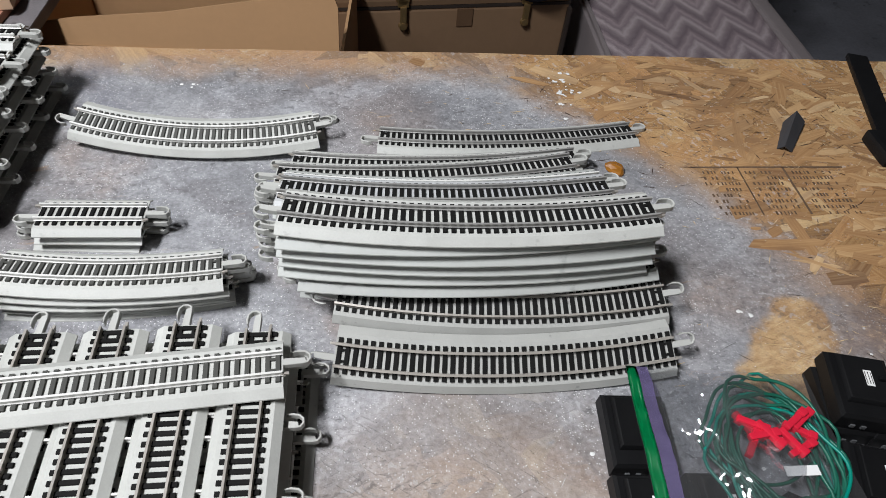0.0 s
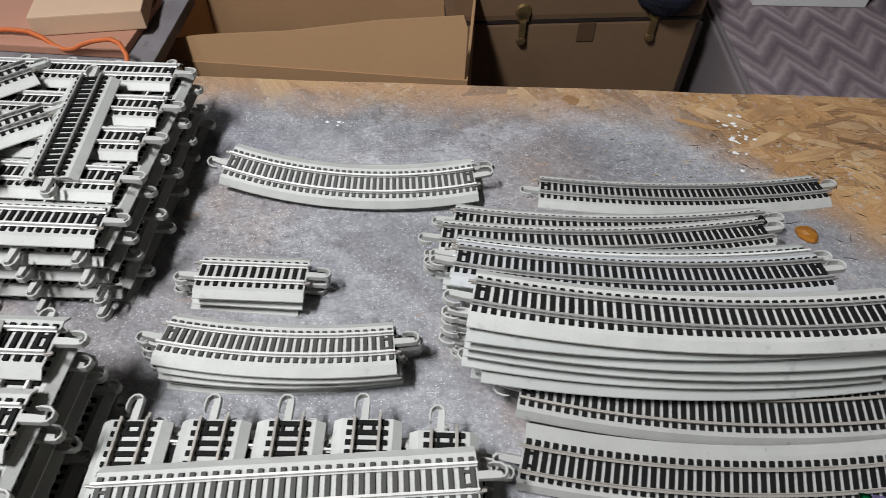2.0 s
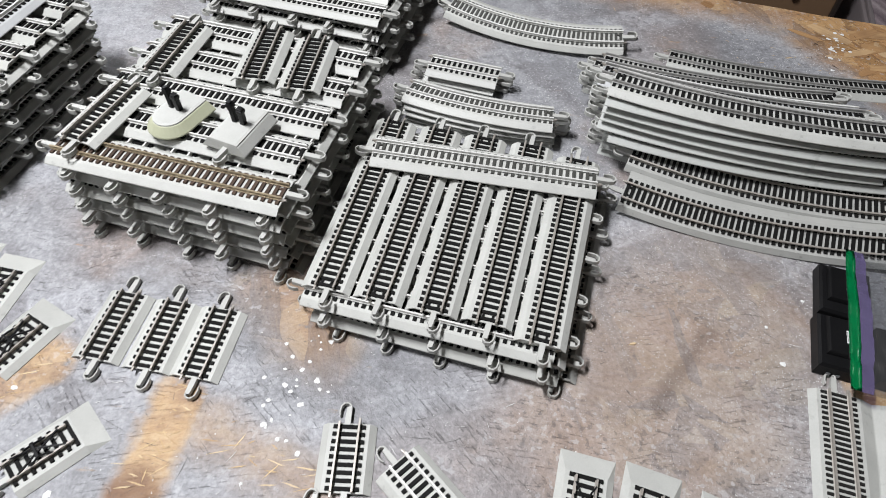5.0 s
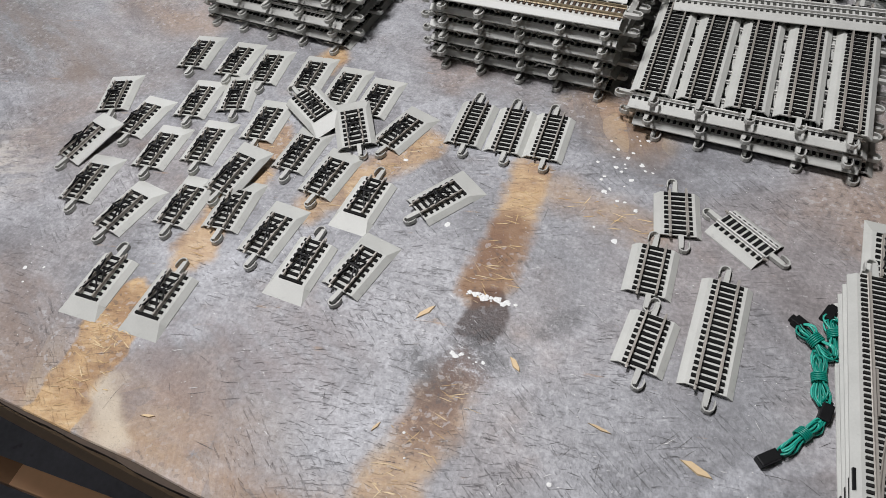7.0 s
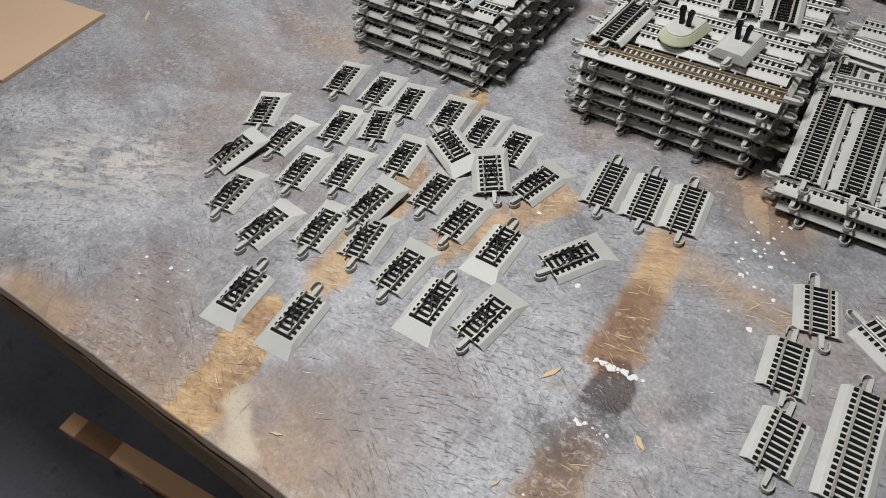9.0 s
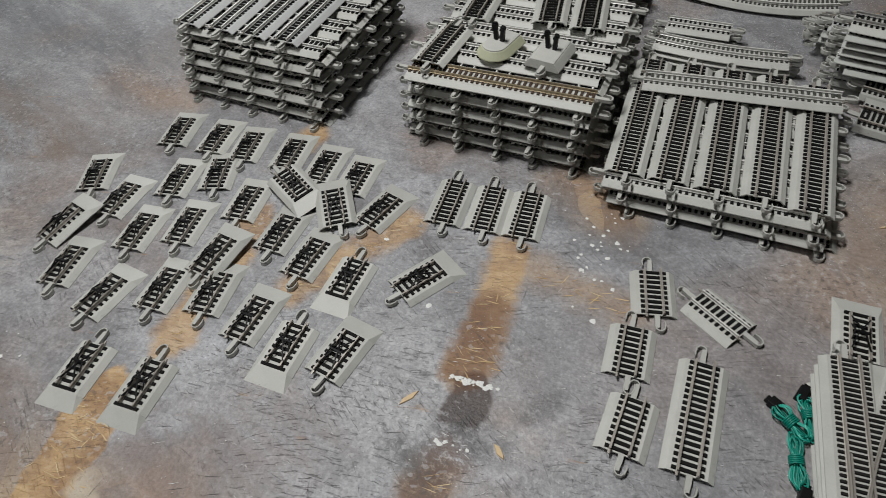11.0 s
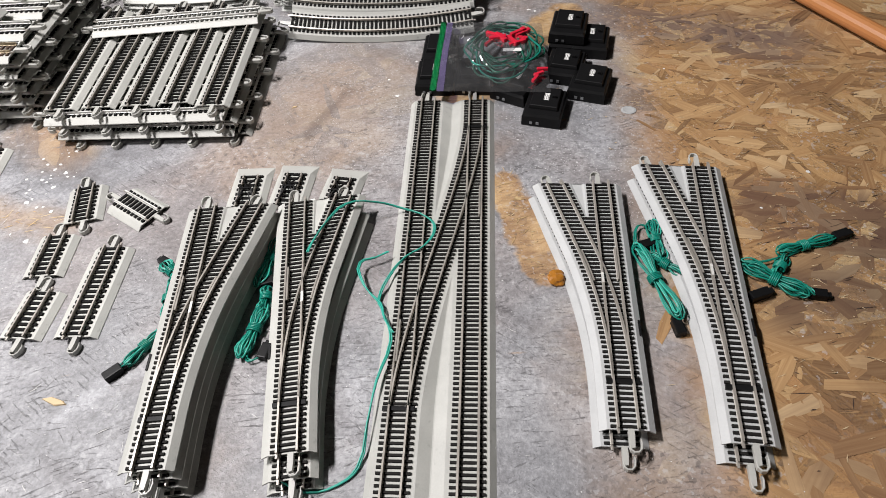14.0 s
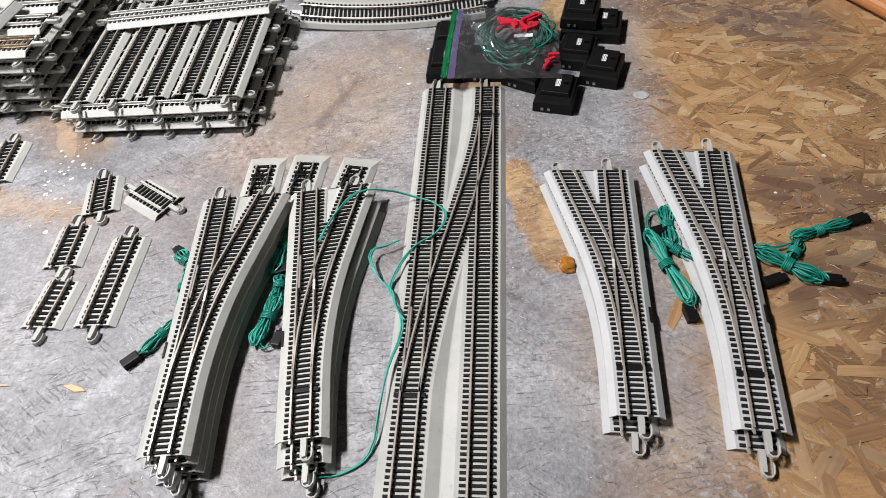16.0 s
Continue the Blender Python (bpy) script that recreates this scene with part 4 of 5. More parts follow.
def turnout(sign, label, detail=True, bed=GREY):
    """A turnout that branches to its left (sign 1) or right (-1), from x = 0."""
    root = thing("turnout_track", label, "toy turnout", "turnouts")
    rows = []
    for i in range(33):
        x = TL * i / 32
        b = branch_y(x, sign)
        lo, hi = min(0, b) - HALF, max(0, b) + HALF
        # the valley that opens between the two lines near their ends
        g = max((abs(b) - 2 * SHOULDER) / 2, 0.00005)
        deep = min(g * BED / (HALF - SHOULDER), BED - 0.0016)
        section = shell(hi, lo)
        section[4:4] = [(b / 2 - g, BED), (b / 2, BED - deep), (b / 2 + g, BED)]
        rows.append([(x, y, z) for y, z in section])
    part("roadbed", shared(("turnout_bed", sign, bed.name), lambda: sweep(rows), bed), None, root)
    main, off = straight_way(TL), branch_way(sign)
    end = TL + 0.006
    for side in (-1, 1):
        part("rail", shared(("turnout_rail", side), lambda: sweep(rail_rows(main, 0, TL, 1, side * GAUGE)), DARK_RAIL), None, root)
        inner = side == -sign
        start = 0.044 if inner else 0.047
        part("rail", shared(("branch_rail", side, sign), lambda: sweep(rail_rows(off, start, end, 24, side * GAUGE)), DARK_RAIL), None, root)
    for way, y, s0, s1 in ((main, -sign * (GAUGE - 0.0022), 0.150, 0.190), (off, sign * (GAUGE - 0.0022), 0.150, 0.190)):
        part("guard_rail", sweep(rail_rows(way, s0, s1, 6, y)), DARK_RAIL, root)
    count = 57
    for i in range(count):
        x = TL * (i + 0.5) / count
        b = branch_y(x, sign)
        lo, hi = min(0, b), max(0, b)
        spans = [(lo - 0.0142, hi + 0.0142)] if abs(b) < 0.0345 else [(lo - 0.0142, lo + 0.0156), (hi - 0.0156, hi + 0.0142)]
        for lo, hi in spans:
            part("tie", shared(("turnout_tie", sign, i, lo), lambda: tie_mesh(hi - lo, 0.0025), TURNOUT_TIE), None, root, m=Matrix.Translation((x, (lo + hi) / 2, 0)))
    part("throw_bar", box(0.0042, 0.0285, 0.0017, (0.043, 0, BED + 0.0011), 0.0005), BLACK, root, "black sliding throw bar")
    part("frog", box(0.012, 0.0024, 0.0010, (0.152, sign * 0.0085, RAIL_TOP - 0.0008), 0.0003), RAIL, root)
    fittings(root, True, True, main, TL)
    loop, pin = shared(("coupling_loop", HOOK.name), loop_mesh, HOOK), shared(("rail_joiner", HOOK.name), joiner_mesh, DARK_RAIL)
    x, y, a = off(TL + 0.006)
    m = Matrix.Translation((x - 0.004, y, 0)) @ Matrix.Rotation(a, 4, "Z")
    part("coupling_loop", loop, None, root, m=m @ Matrix.Translation((0, GAUGE, 0)))
    part("rail_joiner", pin, None, root, m=m @ Matrix.Translation((0, -GAUGE, 0)))
    part("switch_motor_slot", box(0.016, 0.002, 0.0025, (0.10, -sign * (HALF - 0.0020), 0.0015)), BLACK, root)
    return root


def put_turnouts(sign, x, y, angle, layers, label, shifts=(), bed=GREY, stretch=1.0):
    first = None
    for k in range(layers):
        dx, dy, da = shifts[k] if k < len(shifts) else (0, 0, 0)
        m = pose(x + dx, y + dy, LAYER * k, 0, 0, angle + da)
        if first is None:
            first = turnout(sign, label, bed=bed)
            first.matrix_basis = m @ Matrix.Diagonal((stretch, 1, 1, 1))
        else:
            copy_thing(first, m)


put_turnouts(-1, 0.043, -0.439, 95.3, 4, "grey curving toy turnout in a neat stack", ((0.0060, -0.009, 0.9), (0.0045, -0.006, 0.7), (0.0025, -0.003, 0.4), (0, 0, 0)))
put_turnouts(-1, 0.151, -0.419, 98.8, 3, "grey curving toy turnout, stacked on others", ((0.004, -0.022, -0.8), (0.002, -0.017, -0.5), (0, 0, 0)))
put_turnouts(1, 0.424, -0.391, 88.0, 2, "pale grey toy turnout in a stack of two", ((-0.005, -0.010, -0.1), (0, 0, 0)), bed=PALE)
put_turnouts(1, 0.519, -0.402, 85.4, 2, "pale grey toy turnout in a stack of two", ((-0.004, -0.012, 0.1), (0, 0, 0)), bed=PALE, stretch=1.13)


def crossover():
    root = thing("crossover_track", "long grey double toy track crossover lying on the bench", "toy crossover", "turnouts")
    L, half = 0.56, 0.0305
    root.matrix_basis = pose(0.2675, 0.060, 0, 0, 0, -90.4)
    # from the far end: x grows towards the front; y is to the right as seen from behind, so the link runs from +y... to -y

    def link(x):
        t = min(max((x - 0.055) / 0.375, 0), 1)
        s = t * t * (3 - 2 * t)
        return 0.65 * s + 0.35 * t

    # the link leaves the right-hand track (seen from the front, y = half) and joins the left-hand one (y = -half)
    def cross_y(x):
        return half - 2 * half * link(x)

    k, w = HALF - SHOULDER, 0.0013
    rows = []
    for i in range(57):
        x = L * i / 56
        c = cross_y(x)
        # slot between the track that the link has left and the link itself
        if c > 0:
            lo, hi = -half + 0.0190, c - 0.0190
        else:
            lo, hi = c + 0.0190, half - 0.0190
        mid, gap = (lo + hi) / 2, max(hi - lo, 0) / 2
        g, ins = max(gap, 0.00005), max(gap, 0.00005) - min(0.0006, max(gap, 0.00005) * 0.5)
        d = max(0.00002, min(ins * 0.5, 0.0044))
        y0, y1 = -half - HALF, half + HALF
        rows.append([(x, y, z) for y, z in ((y0, 0), (y0 + k, BED), (mid - g, BED), (mid - g + ins, BED - d), (mid + g - ins, BED - d), (mid + g, BED), (y1 - k, BED), (y1, 0), (y1 - w, 0), (y1 - k - w, BED - 0.0046), (y0 + k + w, BED - 0.0046), (y0 + w, 0))])
    part("roadbed", sweep(rows), GREY, root)

    def way_at(y):
        return lambda s: (s, y, 0.0)

    def way_link(s):
        h = 0.002
        return (s, cross_y(s), math.atan2(cross_y(s + h) - cross_y(s - h), 2 * h))

    for y in (-half, half):
        for side in (-1, 1):
            part("rail", sweep(rail_rows(way_at(y), 0, L, 1, side * GAUGE)), DARK_RAIL, root)
    for side in (-1, 1):
        part("rail", sweep(rail_rows(way_link, 0.058, 0.428, 40, side * GAUGE)), DARK_RAIL, root)
    for y, x0 in ((half + GAUGE - 0.002, 0.16), (-half - GAUGE + 0.002, 0.34)):
        part("guard_rail", sweep(rail_rows(way_at(y), x0, x0 + 0.045, 1, 0)), DARK_RAIL, root)
    count = 110
    for i in range(count):
        x = L * (i + 0.5) / count
        c = cross_y(x)
        left, right, link_span = (-half - 0.0142, -half + 0.0152), (half - 0.0152, half + 0.0142), (max(c - 0.0152, -half - 0.0142), min(c + 0.0152, half + 0.0142))
        spans = []
        for lo, hi in sorted((left, right, link_span)):
            if spans and lo < spans[-1][1] + 0.0012:
                spans[-1] = (spans[-1][0], max(hi, spans[-1][1]))
            else:
                spans.append((lo, hi))
        for lo, hi in spans:
            part("tie", tie_mesh(hi - lo, 0.0025), TURNOUT_TIE, root, m=Matrix.Translation((x, (lo + hi) / 2, 0)))
    for y, x in ((half, 0.055), (-half, 0.43)):
        part("throw_bar", box(0.0042, 0.0285, 0.0017, (x, y, BED + 0.0011), 0.0005), BLACK, root, "black sliding throw bar")
    loop, pin = shared(("coupling_loop", HOOK.name), loop_mesh, HOOK), shared(("rail_joiner", HOOK.name), joiner_mesh, DARK_RAIL)
    for y in (-half, half):
        m = Matrix.Translation((0, y, 0)) @ Matrix.Rotation(math.pi, 4, "Z")
        part("coupling_loop", loop, None, root, m=m @ Matrix.Translation((0, GAUGE, 0)))
        part("rail_joiner", pin, None, root, m=m @ Matrix.Translation((0, -GAUGE, 0)))


crossover()

# ---- switch controllers ----
def controller():
    root = thing("switch_controller", "small black plastic switch controller box", "controller", "switch controllers")
    W, D, H = 0.048, 0.058, 0.017
    bm = bmesh.new()
    sweep([[(sx * (W / 2 + g), sy * (D / 2 + g), z) for sx, sy in ((-1, -1), (1, -1), (1, 1), (-1, 1))] for z, g in ((0, -0.0008), (0.002, 0), (H - 0.003, -0.0005), (H, -0.0025))], bm=bm)
    part("case", bm, BLACK, root)
    panel = part("raised_panel", sweep([[(sx * (0.0165 + g), 0.004 + sy * (0.019 + g), z) for sx, sy in ((-1, -1), (1, -1), (1, 1), (-1, 1))] for z, g in ((H - 0.0005, 0.0015), (H + 0.002, 0.001), (H + 0.0045, 0), (H + 0.005, -0.0008))]), BLACK, root)
    part("label", box(0.0058, 0.0135, 0.0004, (0.001, 0.004, H + 0.0049)), WHITE, panel, "white paper label")
    for x in (-0.0012, 0.0010, 0.0030):
        part("label_mark", box(0.0006, 0.0105, 0.0002, (x, 0.004, H + 0.0052)), INK, panel, "dark unreadable print")
    part("lever", box(0.005, 0.003, 0.004, (0.010, 0.004, H + 0.0045), 0.0008), BLACK, panel)
    for x in (-0.012, -0.004):
        part("terminal_screw", box(0.0035, 0.0012, 0.0035, (x, -D / 2 - 0.0004, 0.004), 0.0005), STEEL, root, "bright terminal screw")
    return root


boxes = []
for x, y, z, a in ((0.3835, 0.037, 0, -14), (0.4435, 0.084, 0, -17), (0.415, 0.121, 0, -15), (0.424, 0.188, 0.017, -12), (0.423, 0.186, 0, -8), (0.4545, 0.179, 0, -11), (0.243, 0.106, 0, -2), (0.295, 0.105, 0, -3), (0.350, 0.083, 0, -28), (0.248, 0.167, 0, -3)):
    m = pose(x, y, z, 0, 0, a)
    if not boxes:
        boxes.append(controller())
        boxes[0].matrix_basis = m
    else:
        boxes.append(copy_thing(boxes[0], m))

# ---- zip bag with wires ----
def bag():
    root = thing("zip_bag", "clear plastic zip bag with green seal holding wires and red clips", "plastic bag")
    corners = ((0.239, 0.056), (0.248, 0.216), (0.391, 0.048), (0.388, 0.205))
    rng = random.Random(5)

    def place(u, v, lift):
        ax, ay = corners[0][0] + (corners[1][0] - corners[0][0]) * v, corners[0][1] + (corners[1][1] - corners[0][1]) * v
        bx, by = corners[2][0] + (corners[3][0] - corners[2][0]) * v, corners[2][1] + (corners[3][1] - corners[2][1]) * v
        x, y = ax + (bx - ax) * u, ay + (by - ay) * u
        puff = math.sin(math.pi * min(max(u, 0), 1)) ** 1.2 * math.sin(math.pi * v) ** 0.5
        crease = noise.noise((x * 34, y * 34, lift * 90)) * 0.0060 + noise.noise((x * 90 + y * 40, y * 30, 3 + lift * 90)) * 0.0050 + abs(noise.noise((x * 60 - y * 75, x * 20 + y * 18, 9))) * 0.0060 - abs(noise.noise((x * 38 + y * 46, y * 14 - x * 12, 4))) * 0.0075
        return (x, y, 0.0232 + lift * puff + crease * (0.15 + puff))

    def sheet(u0, u1, lift, n, extra=0.0):
        bm = bmesh.new()
        grid = [[bm.verts.new(Vector(place(u0 + (u1 - u0) * i / n, j / 44, lift)) + Vector((0, 0, extra))) for j in range(45)] for i in range(n + 1)]
        for i in range(n):
            for j in range(44):
                f = bm.faces.new((grid[i][j], grid[i + 1][j], grid[i + 1][j + 1], grid[i][j + 1]))
                f.smooth = True
        return bm

    part("front_film", sheet(0.0, 1.0, 0.017, 48), FILM, root, "crinkled clear film")
    part("purple_seal", sheet(0.06, 0.12, 0.017, 5, 0.0006), PURPLE, root, "purple tinted seal band")
    zipper = sheet(0.0, 0.058, 0.017, 3, 0.0008)
    bmesh.ops.solidify(zipper, geom=zipper.faces[:], thickness=0.0008)
    part("zip_strip", zipper, ZIP, root, "green plastic zip strip")
    part("paper_tag", box(0.024, 0.007, 0.0006, (0.345, 0.125, 0.0345), m=None), WHITE, root, "white printed tag")
    for k in range(12):
        pts = []
        cx, cy = 0.335 + rng.uniform(-0.010, 0.010), 0.140 + rng.uniform(-0.016, 0.016)
        rx, ry, ph = rng.uniform(0.026, 0.048), rng.uniform(0.030, 0.056), rng.uniform(0, 6)
        for i in range(14):
            a = ph + 2 * math.pi * i / 14
            r = 1 + rng.uniform(-0.12, 0.12)
            pts.append((cx + rx * r * math.cos(a), cy + ry * r * math.sin(a), 0.0245 + 0.0008 * k + rng.uniform(-0.001, 0.001)))
        wire("coiled_wire", pts, 0.0013, DARK_GREEN if k % 4 else WIRE_GREEN, root, "coiled green insulated wire", True)
    for k in range(11):
        x, y, a = 0.334 + rng.uniform(-0.020, 0.026), 0.155 + rng.uniform(-0.016, 0.016), rng.uniform(-75, 60)
        clip = box(0.020, 0.0048, 0.0048, (0, 0, 0), 0.0012)
        box(0.006, 0.0062, 0.0056, (0.010, 0, 0), 0.0012, bm=clip)
        part("red_clip", clip, RED, root, "red plastic wire clip", m=pose(x, y, 0.0312 + 0.0005 * k, 0, 0, a))
    for k in range(3):
        part("red_clip", box(0.014, 0.004, 0.004, (0, 0, 0), 0.001), RED, root, "red plastic wire clip", m=pose(0.372 + 0.005 * k, 0.066 + 0.010 * k, 0.029, 0, 0, 60 - 30 * k))


bag()

# ---- green wire bundles ----
def hank(root, a, b, rng, thick=0.0052, loops=7, wraps=5):
    """Thin wire folded to and fro between two points and wound round the middle."""
    a, b = Vector((*a, 0)), Vector((*b, 0))
    along = (b - a).normalized()
    side = Vector((-along.y, along.x, 0))
    reach, core = (b - a).length, thick * 0.72 + 0.001

    def spot(t, q, h, grow):
        p = a + along * (t * reach) + side * (q * grow)
        return (p.x, p.y, max(0.0009, core + h * grow * 0.8))

    for k in range(loops):
        ring = []
        ends = (rng.uniform(-0.08, 0.10), 1 - rng.uniform(-0.08, 0.10))
        for half, sequence in ((0, (0.0, 0.14, 0.4, 0.6, 0.86, 1.0)), (1, (1.0, 0.86, 0.6, 0.4, 0.14, 0.0))):
            r, ang = thick * math.sqrt(rng.random()), rng.uniform(0, 6.28)
            for t in sequence:
                grow = 0.75 if 0.3 < t < 0.7 else (1.25 if 0 < t < 1 else 0.55)
                q, h = r * math.cos(ang) + rng.gauss(0, 0.0005), r * math.sin(ang) + rng.gauss(0, 0.0004)
                ring.append(spot(ends[0] + (ends[1] - ends[0]) * t, q, h, grow))
        wire("wire", ring, 0.00080, WIRE_GREEN if k % 3 else TEAL_WIRE, root, cyclic=True)
    at, turns = rng.uniform(0.42, 0.55), wraps * 10
    coil = [spot(at + 0.0017 / reach * (i / 10 - wraps / 2), thick * 1.02 * math.cos(0.628 * i), thick * 1.02 * math.sin(0.628 * i), 0.9) for i in range(turns)]
    wire("wire_tie", coil, 0.00080, WIRE_GREEN, root)


def bundle(label, hanks, plugs=(), strands=()):
    root = thing("wire_bundle", label, "wire bundle", "green wire bundles")
    rng = random.Random(int(abs(hanks[0][0][0]) * 1e4) + 7)
    for a, b, thick, loops in hanks:
        hank(root, a, b, rng, thick * 1.25, loops + 2)
    for path in strands:
        for d in (-0.0009, 0.0009):
            wire("wire", [(x + d, y + d * 0.6, 0.0025 + 0.003 * math.sin(i * 1.1 + 300 * d)) for i, (x, y) in enumerate(path)], 0.00080, WIRE_GREEN, root)
    for x, y, a, s in plugs:
        body = box(0.0145 * s, 0.0092, 0.0080, (0, 0, 0), 0.0012)
        box(0.004, 0.006, 0.005, (0.009 * s, 0, 0.001), 0.0008, bm=body)
        part("plug", body, BLACK, root, "black plastic plug", m=pose(x, y, 0.0, 0, 0, a))


bundle("tied green wire bundle with black plugs beside the turnout stack", (((-0.006, -0.188), (0.004, -0.226), 0.0050, 6), ((-0.028, -0.206), (-0.002, -0.228), 0.0055, 7), ((-0.013, -0.228), (-0.005, -0.274), 0.0050, 6)), ((-0.008, -0.184, 70, 1), (-0.029, -0.203, 150, 0.8), (-0.001, -0.281, 80, 1.1)), (((-0.005, -0.27), (-0.001, -0.285), (-0.004, -0.298)),))
bundle("tied green wire bundle lying with a black plug at its end", (((-0.005, -0.291), (-0.029, -0.327), 0.0046, 6),), ((-0.036, -0.335, 45, 1.2),))
bundle("tied green wire bundle between the turnout stacks", (((0.088, -0.176), (0.079, -0.234), 0.0058, 7), ((0.090, -0.236), (0.092, -0.264), 0.0050, 6)), ((0.088, -0.230, 20, 1.1),))
bundle("tied green wire bundle between the turnout stacks with a plug", (((0.093, -0.264), (0.083, -0.317), 0.0060, 8),), ((0.103, -0.312, 80, 1.1),), (((0.084, -0.312), (0.090, -0.322), (0.100, -0.318)),))
bundle("tied green wire bundle between the pale turnouts", (((0.462, -0.192), (0.487, -0.272), 0.0060, 8), ((0.482, -0.156), (0.483, -0.204), 0.0050, 6), ((0.476, -0.200), (0.500, -0.222), 0.0045, 5)), ((0.486, -0.285, 100, 1.1), (0.475, -0.184, 20, 1.3)), (((0.464, -0.196), (0.464, -0.168), (0.472, -0.158), (0.482, -0.166)), ((0.482, -0.265), (0.486, -0.276), (0.486, -0.284))))
bundle("tied green wire bundle on the bare board", (((0.562, -0.212), (0.611, -0.250), 0.0060, 8), ((0.585, -0.230), (0.605, -0.202), 0.0048, 5)), ((0.622, -0.248, -10, 1.0), (0.568, -0.248, 20, 1.4)), (((0.556, -0.206), (0.580, -0.209), (0.603, -0.201)), ((0.606, -0.246), (0.614, -0.245), (0.620, -0.247))))
bundle("slim tied green wire bundle on the bare board", (((0.602, -0.196), (0.658, -0.178), 0.0045, 6),), ((0.667, -0.174, 20, 1.2),))
loose = thing("loose_wire", "thin loose green wire draped over the tracks", "wire")
LONG_RUN = ((0.133, -0.216, 0.034), (0.136, -0.202, 0.034), (0.147, -0.175, 0.035), (0.163, -0.151, 0.035), (0.190, -0.136, 0.022), (0.220, -0.137, 0.0122), (0.249, -0.152, 0.0122), (0.256, -0.166, 0.0122), (0.247, -0.189, 0.0122), (0.228, -0.205, 0.0120),
            (0.213, -0.228, 0.010), (0.204, -0.252, 0.003), (0.209, -0.266, 0.0075), (0.219, -0.290, 0.0122), (0.222, -0.306, 0.0122), (0.213, -0.346, 0.0122), (0.209, -0.385, 0.010), (0.204, -0.420, 0.0025), (0.190, -0.434, 0.0018), (0.163, -0.441, 0.0018), (0.146, -0.436, 0.010))
SIDE_RUN = ((0.209, -0.197, 0.011), (0.196, -0.204, 0.010), (0.182, -0.211, 0.011), (0.187, -0.235, 0.010), (0.195, -0.246, 0.007), (0.207, -0.260, 0.008), (0.214, -0.281, 0.0122), (0.223, -0.296, 0.0122))
for run, step in ((LONG_RUN, 0.9), (SIDE_RUN, 1.3)):
    for turn in (0, math.pi):
        wire("wire", [(x + 0.0009 * math.cos(step * i + turn), y, z + 0.0005 * math.sin(step * i + turn)) for i, (x, y, z) in enumerate(run)], 0.00085, TEAL_WIRE, loose)

# ---- behind the bench ----
def trunk():
    root = thing("storage_trunk", "old brown fibre trunk with brass latches", "trunk", m=pose(0.198, 1.45, FLOOR_Z, 0, 0, 7))
    H1, H2, W, D = 0.556, 0.108, 0.530, 0.34
    part("body", box(W, D, H1 - 0.01, (0, 0, 0), 0.008), TRUNK, root)
    lid = part("lid", box(W + 0.004, D + 0.004, H2, (0, 0, H1 - 0.006), 0.014), TRUNK, root)
    part("seam", box(W + 0.002, D + 0.002, 0.006, (0, 0, H1 - 0.011)), TRUNK_TRIM, root, "dark lid seam")
    for x in (-W / 2, W / 2):
        part("corner_trim", box(0.010, 0.016, H1 - 0.02, (x, -D / 2, 0.003), 0.003), TRUNK_TRIM, root)
    for x in (-0.112, 0.162):
        # a round-topped hasp plate on the lid, a swinging tongue and a small stud below
        latch = bmesh.new()
        bmesh.ops.create_cone(latch, cap_ends=True, segments=20, radius1=0.017, radius2=0.014, depth=0.006, matrix=pose(x, -D / 2 - 0.005, H1 + 0.016, 90))
        box(0.024, 0.006, 0.022, (x, -D / 2 - 0.005, H1 - 0.004), 0.002, bm=latch)
        part("latch", latch, OLD_BRASS, lid, "tarnished brass latch")
        tongue = box(0.014, 0.007, 0.042, (x, -D / 2 - 0.008, H1 - 0.044), 0.003)
        bmesh.ops.create_cone(tongue, cap_ends=True, segments=14, radius1=0.0105, radius2=0.008, depth=0.007, matrix=pose(x, -D / 2 - 0.009, H1 - 0.046, 90))
        part("latch_tongue", tongue, OLD_BRASS, root, "tarnished brass latch tongue")
    part("lock_plate", box(0.036, 0.003, 0.042, (0.025, -D / 2 - 0.001, H1 - 0.055), 0.001), LOCK, root, "dull brown lock plate")
    part("handle", box(0.10, 0.022, 0.018, (-0.02, -0.12, H1 + H2 - 0.004), 0.006), TRUNK_TRIM, lid)


trunk()


